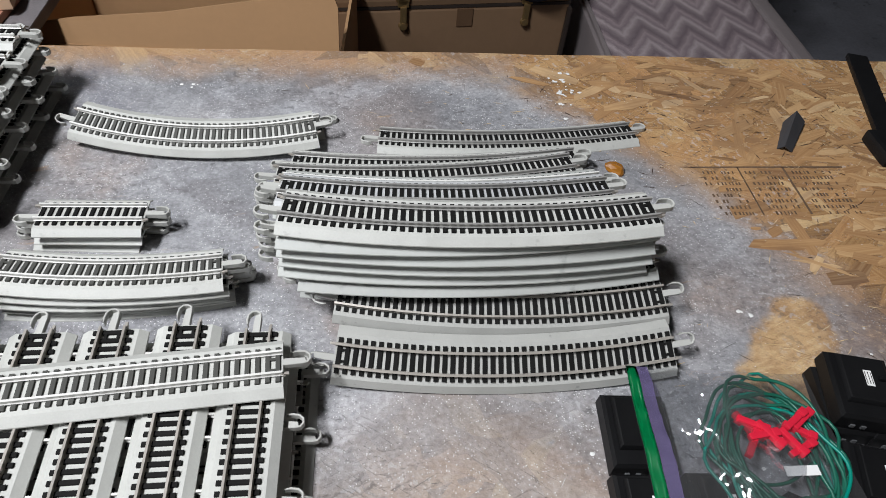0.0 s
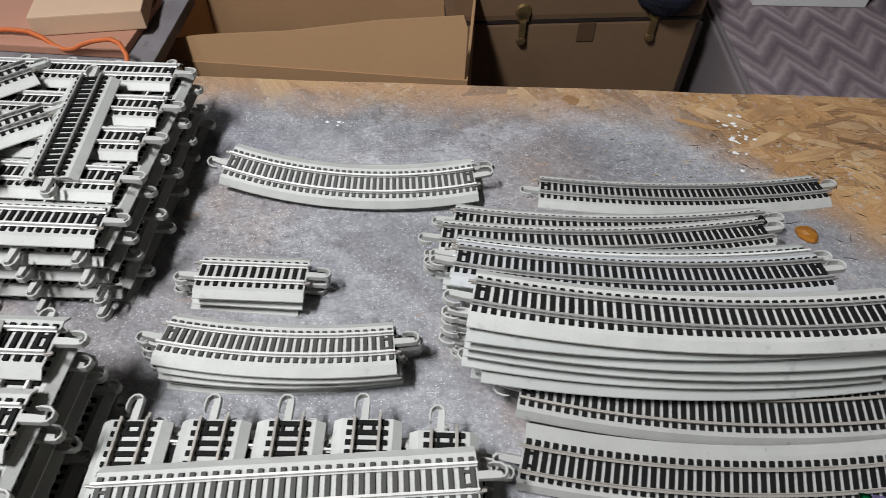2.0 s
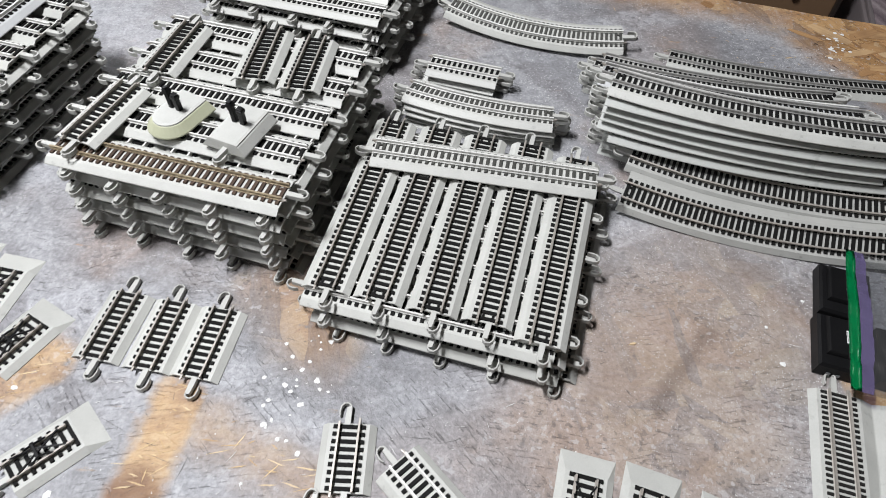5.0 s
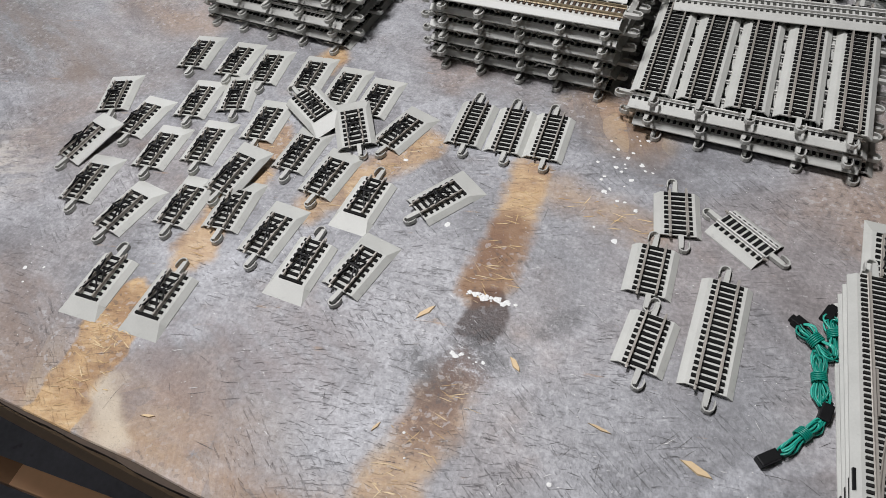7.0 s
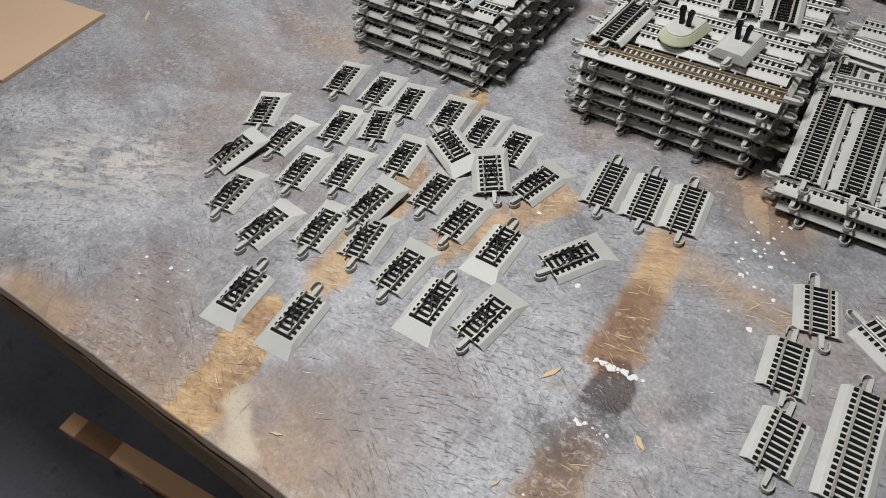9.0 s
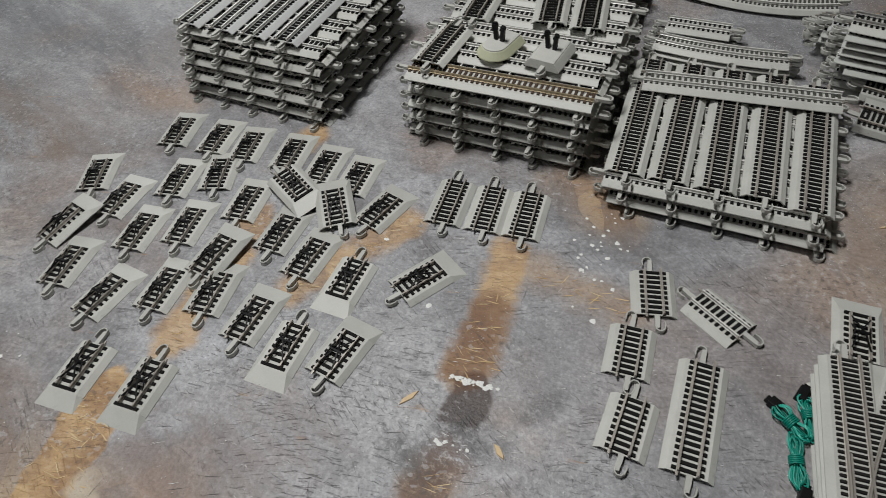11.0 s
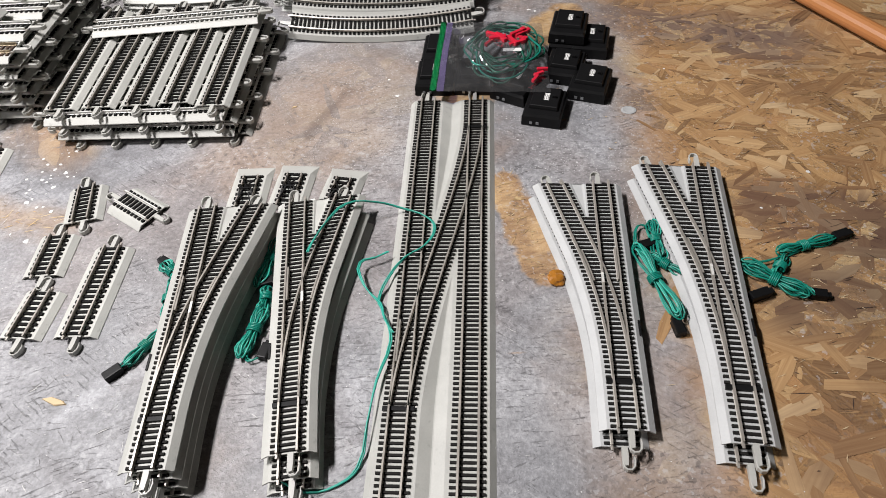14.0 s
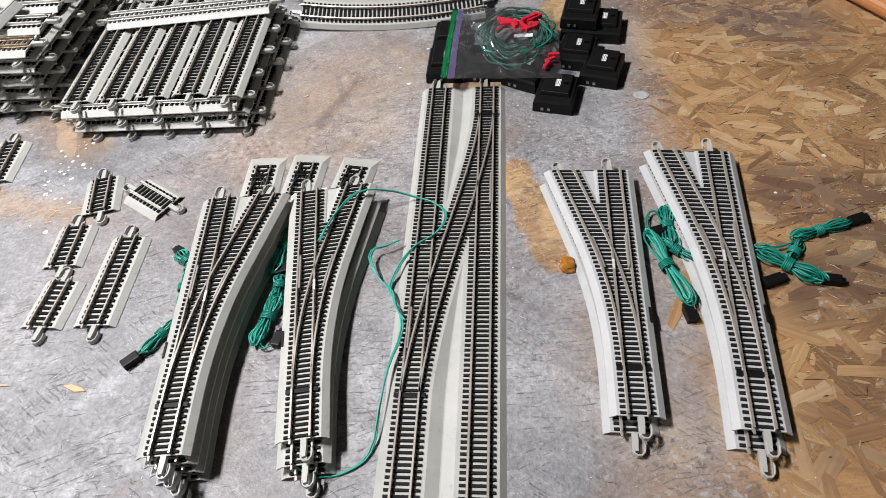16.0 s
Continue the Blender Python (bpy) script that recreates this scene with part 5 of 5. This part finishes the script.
def cardboard_box(x, y, a, w, d, h, label, flap=True, tape=False):
    root = thing("cardboard_box", label, "cardboard box", "cardboard boxes", m=pose(x, y, FLOOR_Z, 0, 0, a))
    t = 0.005
    part("bottom", box(w, d, t), CARD, root)
    part("front_panel", box(w, t, h - 0.006, (0, -d / 2, 0.006)), CARD, root)
    part("back_panel", box(w, t, h - 0.006 + (0.10 if flap else 0), (0, d / 2, 0.006)), CARD, root)
    for s in (-1, 1):
        part("side_panel", box(t, d - 2 * t, h - 0.006, (s * (w / 2 - t / 2), 0, 0.006)), CARD, root)
    if flap:
        # the front flap stands half up and is torn lower towards one end
        flap_rows = [[(x, 0, 0), (x, t, 0), (x, t, z), (x, 0, z)] for x, z in ((-w / 2 + 0.01, 0.022), (-w / 4, 0.046), (0.0, 0.062), (w / 4, 0.088), (w / 2 - 0.012, 0.104), (w / 2 - 0.005, 0.085))]
        part("front_flap", sweep(flap_rows), CARD, root, "torn cardboard flap", m=pose(0, -d / 2 - 0.001, h - 0.002, -14))
        part("side_flap", box(t, d - 0.02, 0.12, (0, 0, 0)), CARD, root, m=pose(-w / 2 + 0.004, 0, h, 0, -25, 0))
        part("hand_hole", box(0.016, 0.003, 0.05, (0.12, d / 2 - 0.0045, h - 0.02), 0.001), BLACK, root, "dark slot in the panel")
        part("tape", box(0.02, 0.002, 0.06, (-0.17, d / 2 - 0.004, h - 0.06)), STEEL, root, "torn grey tape")
    return root


cardboard_box(-0.285, 1.15, -3, 0.58, 0.36, 0.62, "open brown cardboard box with folded flaps")
cardboard_box(-1.05, 1.28, 4, 0.75, 0.40, 0.70, "closed brown cardboard box standing on the floor", flap=False)


def chair():
    root = thing("upholstered_chair", "mauve flame-stitch upholstered chair with grey wooden frame", "chair", m=pose(0, 0, 0))
    part("seat", box(0.425, 0.50, 0.09, (0.769, 1.33, -0.39), 0.018), ZIGZAG, root)
    part("side_panel", box(0.016, 0.39, 0.36, (0.545, 1.305, -0.665), 0.006), CHAIR_WOOD, root, "grey upholstered side panel")
    part("piping", box(0.010, 0.41, 0.010, (0.549, 1.310, -0.305), 0.004), CHAIR_WOOD, root, "pale grey piping along the side")
    part("side_rail", box(0.040, 0.54, 0.055, (1.003, 1.32, -0.352), 0.008), CHAIR_WOOD, root, "grey painted side rail")
    for x in (0.545, 1.003):
        part("armrest_post", box(0.04, 0.045, 0.30, (x, 1.555, -0.298), 0.006), CHAIR_WOOD, root)
    part("front_rail", box(0.43, 0.03, 0.06, (0.769, 1.065, -0.40), 0.006), CHAIR_WOOD, root)
    part("backrest", box(0.46, 0.06, 0.55, (0, 0, 0), 0.02, m=pose(0.769, 1.610, -0.30, -12, 0, 0)), ZIGZAG, root)
    for x, lean in ((0.548, 3), (1.000, -14)):
        for y in (1.085, 1.535):
            part("leg", box(0.046, 0.05, 0.47, (0, 0, 0), 0.006, m=pose(x - 0.0075 * lean, y, FLOOR_Z, 0, lean, 0)), CHAIR_WOOD, root)


chair()
carton = thing("printed_carton", "white carton with blue print standing on the chair", "carton", m=pose(0.775, 1.515, -0.299, 0, 0, 2))
part("body", box(0.26, 0.10, 0.20, (0, 0, 0), 0.002), WHITE, carton)
part("blue_mark", box(0.05, 0.0006, 0.02, (-0.08, -0.0504, 0.05)), BLUE, carton, "blue printed mark")
for i, w in enumerate((0.05, 0.035)):
    part("print_line", box(w, 0.0006, 0.005, (0.06, -0.0504, 0.035 + 0.012 * i)), INK, carton, "unreadable line of print")
cap = bmesh.new()
bmesh.ops.create_uvsphere(cap, u_segments=24, v_segments=14, radius=1, matrix=Matrix.Diagonal((0.072, 0.068, 0.070, 1)))
for v in cap.verts:
    v.co *= 1 + 0.10 * noise.noise(v.co * 22)
    v.co.z += 0.05
solid("folded_cloth", cap, NAVY, "dark navy cloth hanging over the edge of the trunk", "cloth", m=pose(0.392, 1.315, -0.222))
low = thing("side_table", "low side table with spattered grey top", "table", m=pose(0, 0, 0))
part("tabletop", box(1.10, 0.30, 0.02, (-1.02, 0.92, -0.13), 0.003, m=None), SPECKLED, low, "spattered grey top")
part("front_board", box(1.08, 0.02, 0.30, (-1.02, 0.785, -0.43)), SPECKLED, low)
for x in (-1.5, -0.55):
    part("leg", box(0.05, 0.05, 0.67, (x, 0.98, FLOOR_Z), 0.003), LUMBER, low)
solid("cardboard_sheet", box(0.50, 0.16, 0.012, (0, 0, 0), 0.002), SALMON, "flat reddish cardboard lying on the side table", "cardboard", m=pose(-0.76, 0.96, -0.109, 0, 0, -2))
solid("cardboard_sheet", box(0.16, 0.10, 0.03, (0, 0, 0), 0.002), PALE_CARD, "small pale cardboard box on the side table", "cardboard", m=pose(-0.585, 0.965, -0.096, 0, 0, 12))
cord = thing("orange_cord", "thin orange cord hanging over the side table", "cord")
wire("cord", [(-0.95, 0.92, -0.092), (-0.75, 0.90, -0.091), (-0.66, 0.90, -0.088), (-0.60, 0.875, -0.10), (-0.545, 0.86, -0.075), (-0.500, 0.85, -0.070), (-0.478, 0.80, -0.104), (-0.472, 0.770, -0.16), (-0.474, 0.765, -0.28)], 0.0035, ORANGE_CORD, cord)

# ---- small things on the bench ----
rng = random.Random(21)
solid("folded_card", sweep([[(-0.007, -0.030, 0), (-0.001, -0.032, 0.009), (0.009, -0.028, 0.002), (0.008, -0.028, 0.001), (-0.001, -0.032, 0.0075), (-0.006, -0.030, 0)], [(-0.011, 0.026, 0), (-0.003, 0.032, 0.017), (0.011, 0.034, 0.006), (0.010, 0.034, 0.005), (-0.003, 0.032, 0.0155), (-0.010, 0.026, 0)]]),
      SLATE, "dark slate folded cardboard strip lying on the bare board", "strip", m=pose(0.527, 0.527, 0, 0, 0, -34))
strap = thing("webbing_strap", "dark webbing strap with buckle on the bench", "strap")
part("strap", sweep([[(x - w, y, 0.0005), (x + w, y - 0.004, 0.0005), (x + w, y - 0.004, 0.006 + h), (x - w, y, 0.006 + h)] for x, y, w, h in ((0.566, 0.305, 0.004, 0), (0.578, 0.335, 0.009, 0.002), (0.600, 0.385, 0.010, 0.002), (0.625, 0.438, 0.009, 0.002), (0.636, 0.460, 0.007, 0.003))]), BLACK, strap)
part("buckle", box(0.046, 0.05, 0.016, (0.637, 0.500, 0.0), 0.005), BLACK, strap)
part("strap_tail", box(0.026, 0.20, 0.007, (0, 0, 0), 0.002, m=pose(0.668, 0.60, 0.0005, 0, 0, -16)), BLACK, strap)
sheet_m = pose(0.90, 0.60, 0.0006, 0, 0, -32)
paper = thing("printed_sheet", "white printed paper sheet on the bench", "paper", m=sheet_m)
part("page", box(0.15, 0.20, 0.0005), WHITE, paper)
for i in range(9):
    part("print_line", box(0.05 + 0.05 * rng.random(), 0.004, 0.0002, (-0.01, -0.08 + 0.018 * i, 0.0006)), INK, paper, "unreadable line of print")
hammer = thing("hammer", "hammer with varnished wooden handle and black grip", "hammer", m=pose(0.862, 0.098, 0.016, 0, 0, 120))
for name, x0, x1, r, mat in (("grip", -0.12, 0.035, 0.0155, BLACK), ("ferrule", 0.033, 0.047, 0.0135, STEEL), ("handle", 0.045, 0.26, 0.0115, ORANGE)):
    bm = sweep([[(x, r * s * math.cos(a), r * s * math.sin(a)) for a in [2 * math.pi * i / 16 for i in range(16)]] for x, s in ((x0, 0.85), (x0 + 0.004, 1), (x1 - 0.004, 1), (x1, 0.9))])
    part(name, bm, mat, hammer)
cap_m = pose(0.783, -0.222, 0.0, 0, 0, 0)
teal = thing("teal_cup", "teal plastic cup standing on the board", "cup", m=cap_m)
part("cup", sweep([[(r * math.cos(a), r * math.sin(a), z) for a in [2 * math.pi * i / 28 for i in range(28)]] for r, z in ((0.040, 0), (0.042, 0.004), (0.042, 0.055), (0.044, 0.060), (0.041, 0.060), (0.039, 0.006))]), TEAL, teal)
solid("cardboard_sheet", box(0.36, 0.20, 0.006, (0, 0, 0), 0.001), PALE_CARD, "pale cardboard sheet lying on the bench", "cardboard", m=pose(-1.445, -0.235, 0, 0, 0, 5))
cable = thing("red_cable", "red cable end curling on the bench", "cable")
wire("cable", [(-1.95, -0.25, 0.004), (-1.70, -0.10, 0.008), (-1.561, -0.015, 0.010), (-1.423, 0.070, 0.012), (-1.35, 0.077, 0.012), (-1.30, 0.055, 0.008), (-1.262, 0.017, 0.004)], 0.0042, RED, cable, "red insulated cable")
glue = bmesh.new()
bmesh.ops.create_icosphere(glue, subdivisions=3, radius=0.009)
for v in glue.verts:
    v.co *= 1 + 0.35 * noise.noise(v.co * 160)
    v.co.z = max(v.co.z, -0.004) * 0.6 + 0.0024
solid("glue_blob", glue, AMBER, "hardened amber glue blob on the bench", "glue", m=pose(0.380, -0.226, 0))
# small orange chip, shaped as a rounded lump in the amber material
chip = bmesh.new()
bmesh.ops.create_icosphere(chip, subdivisions=2, radius=0.011)
for v in chip.verts:
    v.co = Vector((v.co.x * 1.1, v.co.y * 0.7, max(v.co.z, -0.005) * 0.55 + 0.0028)) * (1 + 0.3 * noise.noise(v.co * 120))
solid("glue_blob", chip, AMBER, "small orange chip by the curved tracks", "glue", m=pose(0.307, 0.466, 0, 0, 0, -35))
washer = bmesh.new()
sweep([[(r * math.cos(a), 0.8 * r * math.sin(a), z) for a in [2 * math.pi * i / 20 for i in range(20)]] for r, z in ((0.009, 0), (0.0095, 0.0008), (0.007, 0.0012), (0.004, 0.0006))], bm=washer)
solid("paint_ring", washer, PALE, "dried pale ring of paint", "paint spot", m=pose(0.487, 0.038, 0.0))


def splinter(x, y, a, length, width):
    bm = bmesh.new()
    pts = [(-length / 2, 0), (-length * 0.2, width * 0.6), (length * 0.3, width * 0.4), (length / 2, 0), (length * 0.1, -width * 0.5)]
    lowv = [bm.verts.new((px, py, 0)) for px, py in pts]
    topv = [bm.verts.new((px * 0.9, py * 0.8, 0.0014)) for px, py in pts]
    bm.faces.new(topv)
    bm.faces.new(lowv[::-1])
    for i in range(5):
        bm.faces.new((lowv[i], lowv[(i + 1) % 5], topv[(i + 1) % 5], topv[i]))
    solid("wood_splinter", bm, CHIP, "pale wood splinter on the bench", "splinter", "wood splinters", m=pose(x, y, 0, 0, 0, a))


for x, y, a, ln, w in ((-0.340, -0.313, 60, 0.030, 0.008), (-0.244, -0.332, -40, 0.022, 0.008), (-0.083, -0.363, -12, 0.034, 0.010), (-0.16, -0.36, -5, 0.026, 0.004), (-0.52, -0.50, 20, 0.018, 0.004), (0.06, 0.06, 30, 0.010, 0.004), (-0.33, -0.43, 70, 0.014, 0.004), (-1.21, -0.085, -50, 0.045, 0.008)):
    splinter(x, y, a, ln * 0.8, w * 0.7)
flecks = bmesh.new()
for cx, cy, sx, sy, count in ((-0.218, -0.070, 0.020, 0.028, 34), (-0.300, -0.277, 0.008, 0.0015, 26), (-0.280, -0.276, 0.008, 0.0015, 18), (-0.282, -0.345, 0.008, 0.004, 8), (0.278, 0.612, 0.008, 0.018, 30), (-0.150, 0.606, 0.006, 0.003, 6), (-0.205, -0.17, 0.003, 0.003, 1), (-0.362, -0.210, 0.003, 0.003, 1), (0.374, 0.28, 0.006, 0.006, 3), (-0.76, -0.43, 0.02, 0.02, 9), (0.30, 0.15, 0.1, 0.08, 8), (0.1, -0.3, 0.5, 0.2, 30)):
    for _ in range(count):
        x, y, r = cx + rng.gauss(0, sx), cy + rng.gauss(0, sy), rng.uniform(0.0008, 0.0034) if count > 1 else 0.004
        c = [flecks.verts.new((x + r * rng.uniform(0.6, 1.2) * math.cos(a), y + r * rng.uniform(0.5, 1.0) * math.sin(a), 0.0003)) for a in [i * math.pi / 3 for i in range(6)]]
        t = flecks.verts.new((x, y, 0.0007))
        for i in range(6):
            flecks.faces.new((c[i], c[(i + 1) % 6], t))
solid("paint_flecks", flecks, WHITE, "dried white paint flecks on the bench", "paint flecks", kind="stuff")
stamp = thing("board_stamp", "faded dark ink stamp printed on the bare board", "stamp", m=pose(0.395, 0.473, 0.0003, 0, 0, 1))
srng = random.Random(8)
for x0, x1 in ((0.004, 0.046), (0.056, 0.098), (0.107, 0.160)):
    for row in range(8):
        x = x0 + srng.uniform(0, 0.008)
        while x < x1 - 0.003:
            if srng.random() < 0.82:
                part("stamp_bar", box(srng.uniform(0.0012, 0.0024), srng.uniform(0.0036, 0.0050), 0.0002, (x, -0.0085 - 0.0088 * row, 0)), STAMP, stamp)
            x += srng.uniform(0.0032, 0.0052)
for x, y, w, d in ((0.085, 0.0, 0.175, 0.0022), (0.0505, -0.036, 0.0016, 0.072), (0.1025, -0.036, 0.0024, 0.072)):
    part("stamp_rule", box(w, d, 0.0002, (x, y, 0)), STAMP, stamp)


def flake_material(name="bare_wood_flake", gain=1.1):
    n = Nodes(name)
    chance = n.add("ShaderNodeNewGeometry").outputs["Random Per Island"]
    grain = n.noise(n.turned(n.co("UV"), 0, 5, 300), 1.0, 4, 0.65)
    stops = ((0.0, (0.12, 0.050, 0.022)), (0.14, (0.28, 0.135, 0.055)), (0.5, (0.43, 0.235, 0.10)), (0.8, (0.52, 0.315, 0.15)), (1.0, (0.68, 0.49, 0.29)))
    if gain > 1.2:
        stops = ((0.0, (0.30, 0.18, 0.08)), (0.2, (0.50, 0.33, 0.15)), (0.6, (0.64, 0.46, 0.23)), (1.0, (0.80, 0.66, 0.42)))
    tint = n.ramp(chance, *[(at, tuple(min(c * (1.0 if gain > 1.2 else gain), 0.85) for c in col)) for at, col in stops])
    col = n.mix(0.38, tint, n.ramp(grain, (0.3, (0.16, 0.08, 0.03)), (0.72, (0.62, 0.44, 0.23))))
    here = n.co()
    stain = n.step(n.noise(here, 7.5, 5, 0.65), 0.44, 0.66)
    col = n.mix(n.math("MULTIPLY", stain, 0.45 if gain < 1.2 else 0.2), col, (0.17, 0.095, 0.055))
    for a, b, w, s, tone, amount in (((0.62, -0.13), (0.70, -0.16), 0.05, 0.02, (0.10, 0.055, 0.045), 0.7), ((0.60, -0.25), (0.70, -0.24), 0.045, 0.03, (0.075, 0.045, 0.04), 0.7), ((0.60, -0.40), (0.66, -0.45), 0.05, 0.04, (0.12, 0.06, 0.04), 0.5), ((0.50, 0.25), (0.70, 0.18), 0.05, 0.045, (0.10, 0.085, 0.10), 0.6)):
        col = n.mix(n.math("MULTIPLY", streak(n, here, a, b, w, s), amount), col, tone)
    n.bump(grain, 0.35, 0.0006)
    return n.done(col, 0.55)


def bare_amount(x, y):
    t = min(max((y - 0.1) / 0.62, 0), 1)
    s = (t * t * (3 - 2 * t)) ** 2.0
    d = x - (0.495 - 0.31 * s) + 0.10 * noise.noise((x * 5, y * 5, 1)) + 0.04 * noise.noise((x * 19, y * 19, 4))
    return max(d / 0.10 + 0.4, (y - 0.64) / 0.04)


def flakes():
    rng = random.Random(31)
    bm = bmesh.new()
    uv = bm.loops.layers.uv.new()
    k = 0
    while k < 3800:
        x, y = rng.uniform(-0.6, RIGHT_X - 0.04), rng.uniform(FRONT_Y + 0.03, BACK_Y - 0.015)
        if x < 0.3 and y < 0.6 and rng.random() < 0.9:
            continue
        k += 1
        if bare_amount(x, y) < rng.uniform(0.35, 1.3):
            continue
        length, width = rng.uniform(0.018, 0.075), rng.uniform(0.005, 0.019)
        if rng.random() < 0.25:
            length, width = length * 0.5, width * 0.35
        a = rng.gauss(0, 0.55) if rng.random() < 0.7 else rng.uniform(-1.6, 1.6)
        z = 0.00010 + 0.0000001 * k
        ca, sa = math.cos(a), math.sin(a)
        pts = [(-0.5, -0.30), (-0.42, 0.35), (-0.1, 0.5), (0.35, 0.42), (0.5, 0.1), (0.40, -0.42), (-0.05, -0.5)]
        pts = [((u + rng.uniform(-0.08, 0.08)) * length, (v + rng.uniform(-0.14, 0.14)) * width) for u, v in pts]
        rows = [(x + u * ca - v * sa, y + u * sa + v * ca) for u, v in pts]
        if any(q[1] > BACK_Y - 0.006 or q[1] < FRONT_Y + 0.004 for q in rows):
            continue
        face = bm.faces.new([bm.verts.new((*q, z)) for q in rows])
        shift = rng.random() * 9
        for loop, (u, v) in zip(face.loops, pts):
            loop[uv].uv = (u + shift, v + shift)
    solid("wood_flakes", bm, flake_material(), "bare tan and brown strand-board flakes of the bench top", "wood flakes", kind="stuff")

    bm = bmesh.new()
    uv = bm.loops.layers.uv.new()
    for a, b, w, soft, share in STRIPS:
        a, b = Vector(a), Vector(b)
        for _ in range(int(420 * share * ((b - a).length + 0.02) * w / 0.024)):
            p = a.lerp(b, rng.uniform(-0.04, 1.04)) + Vector((rng.gauss(0, 0.45), rng.gauss(0, 0.45))) * w
            if p.y < FRONT_Y + 0.012:
                continue
            length, width, turn = rng.uniform(0.004, 0.022), rng.uniform(0.0004, 0.0016), rng.gauss(0.15, 0.45)
            ca, sa = math.cos(turn), math.sin(turn)
            pts = [(-0.5 * length, 0), (-0.1 * length, 0.5 * width), (0.5 * length, 0.2 * width), (0.2 * length, -0.5 * width)]
            face = bm.faces.new([bm.verts.new((p.x + u * ca - v * sa, p.y + u * sa + v * ca, 0.00030 + 0.0000004 * len(bm.faces))) for u, v in pts])
            shift = rng.random() * 9
            for loop, (u, v) in zip(face.loops, pts):
                loop[uv].uv = (u + shift, v + shift)
    solid("strip_flakes", bm, flake_material("pale_wood_flake", 1.45), "pale yellow wood fibres in the worn strips", "wood flakes", kind="stuff")


flakes()


def strokes(name, material, label, count, spots, length, width, seed, level):
    """Fine straight marks scattered round the given places: x, y, spread in x and y, share."""
    rng = random.Random(seed)
    bm = bmesh.new()
    total = sum(q[4] for q in spots)
    for cx, cy, sx, sy, share in spots:
        for _ in range(int(count * share / total)):
            x, y = rng.gauss(cx, sx), rng.gauss(cy, sy)
            ln, w, a = rng.uniform(*length) * rng.random() ** 0.6, rng.uniform(*width), rng.choice((rng.gauss(0.08, 0.2), rng.gauss(0.15, 0.3), rng.gauss(-0.58, 0.18), rng.gauss(0.42, 0.2), rng.uniform(0, 3.14)))
            if not (LEFT_X + 0.1 < x < RIGHT_X - 0.1 and FRONT_Y + 0.03 < y < BACK_Y - 0.03):
                continue
            bend = rng.gauss(0, 0.030) * ln
            ca, sa = math.cos(a), math.sin(a)
            pts = [(-ln / 2, 0), (0, bend - w / 2), (ln / 2, 0), (0, bend + w / 2)]
            bm.faces.new([bm.verts.new((x + u * ca - v * sa, y + u * sa + v * ca, level + 0.00000005 * len(bm.faces))) for u, v in pts])
    solid(name, bm, material, label, "scratches", kind="stuff")


SCUFF = worn("dark_scuff", (0.09, 0.085, 0.083), 0.7, vary=0.3)
PALE_SCUFF = worn("pale_scuff", (0.58, 0.57, 0.56), 0.6, vary=0.2)
strokes("scratches", SCUFF, "fine dark scratches in the grey paint", 1500, ((-0.28, -0.40, 0.13, 0.07, 5), (-0.05, -0.40, 0.16, 0.08, 4), (-0.20, -0.20, 0.25, 0.15, 4), (0.10, 0.0, 0.25, 0.25, 2), (-0.9, -0.1, 0.4, 0.25, 3), (0.0, 0.4, 0.3, 0.2, 1)), (0.005, 0.040), (0.00014, 0.00042), 41, 0.0004)
strokes("pale_scratches", PALE_SCUFF, "fine pale scratches in the grey paint", 900, ((-0.20, -0.36, 0.25, 0.10, 4), (-0.1, -0.15, 0.3, 0.2, 3), (-0.9, -0.1, 0.45, 0.28, 4), (0.2, 0.3, 0.3, 0.2, 1)), (0.003, 0.016), (0.0002, 0.0007), 42, 0.0005)
strokes("pale_specks", WHITE, "tiny white specks spattered over the grey paint", 4200, ((-0.25, -0.25, 0.3, 0.18, 1.5), (0.15, 0.15, 0.25, 0.3, 5), (0.0, 0.45, 0.3, 0.14, 8), (-0.8, -0.1, 0.5, 0.28, 1.2), (0.2, -0.3, 0.2, 0.15, 2)), (0.0006, 0.0026), (0.0003, 0.0010), 43, 0.0006)
strokes("board_slivers", CHIP, "short pale slivers lifting from the bare board", 1500, ((0.75, -0.15, 0.15, 0.22, 4), (0.62, 0.2, 0.12, 0.2, 2), (0.45, 0.55, 0.2, 0.07, 2)), (0.004, 0.020), (0.0003, 0.0012), 44, 0.0008)
strokes("board_cracks", DARK_WOOD, "short dark cracks between the flakes of the board", 900, ((0.75, -0.15, 0.15, 0.22, 4), (0.62, 0.2, 0.12, 0.2, 2), (0.45, 0.55, 0.2, 0.07, 2)), (0.006, 0.030), (0.0003, 0.0011), 45, 0.0007)
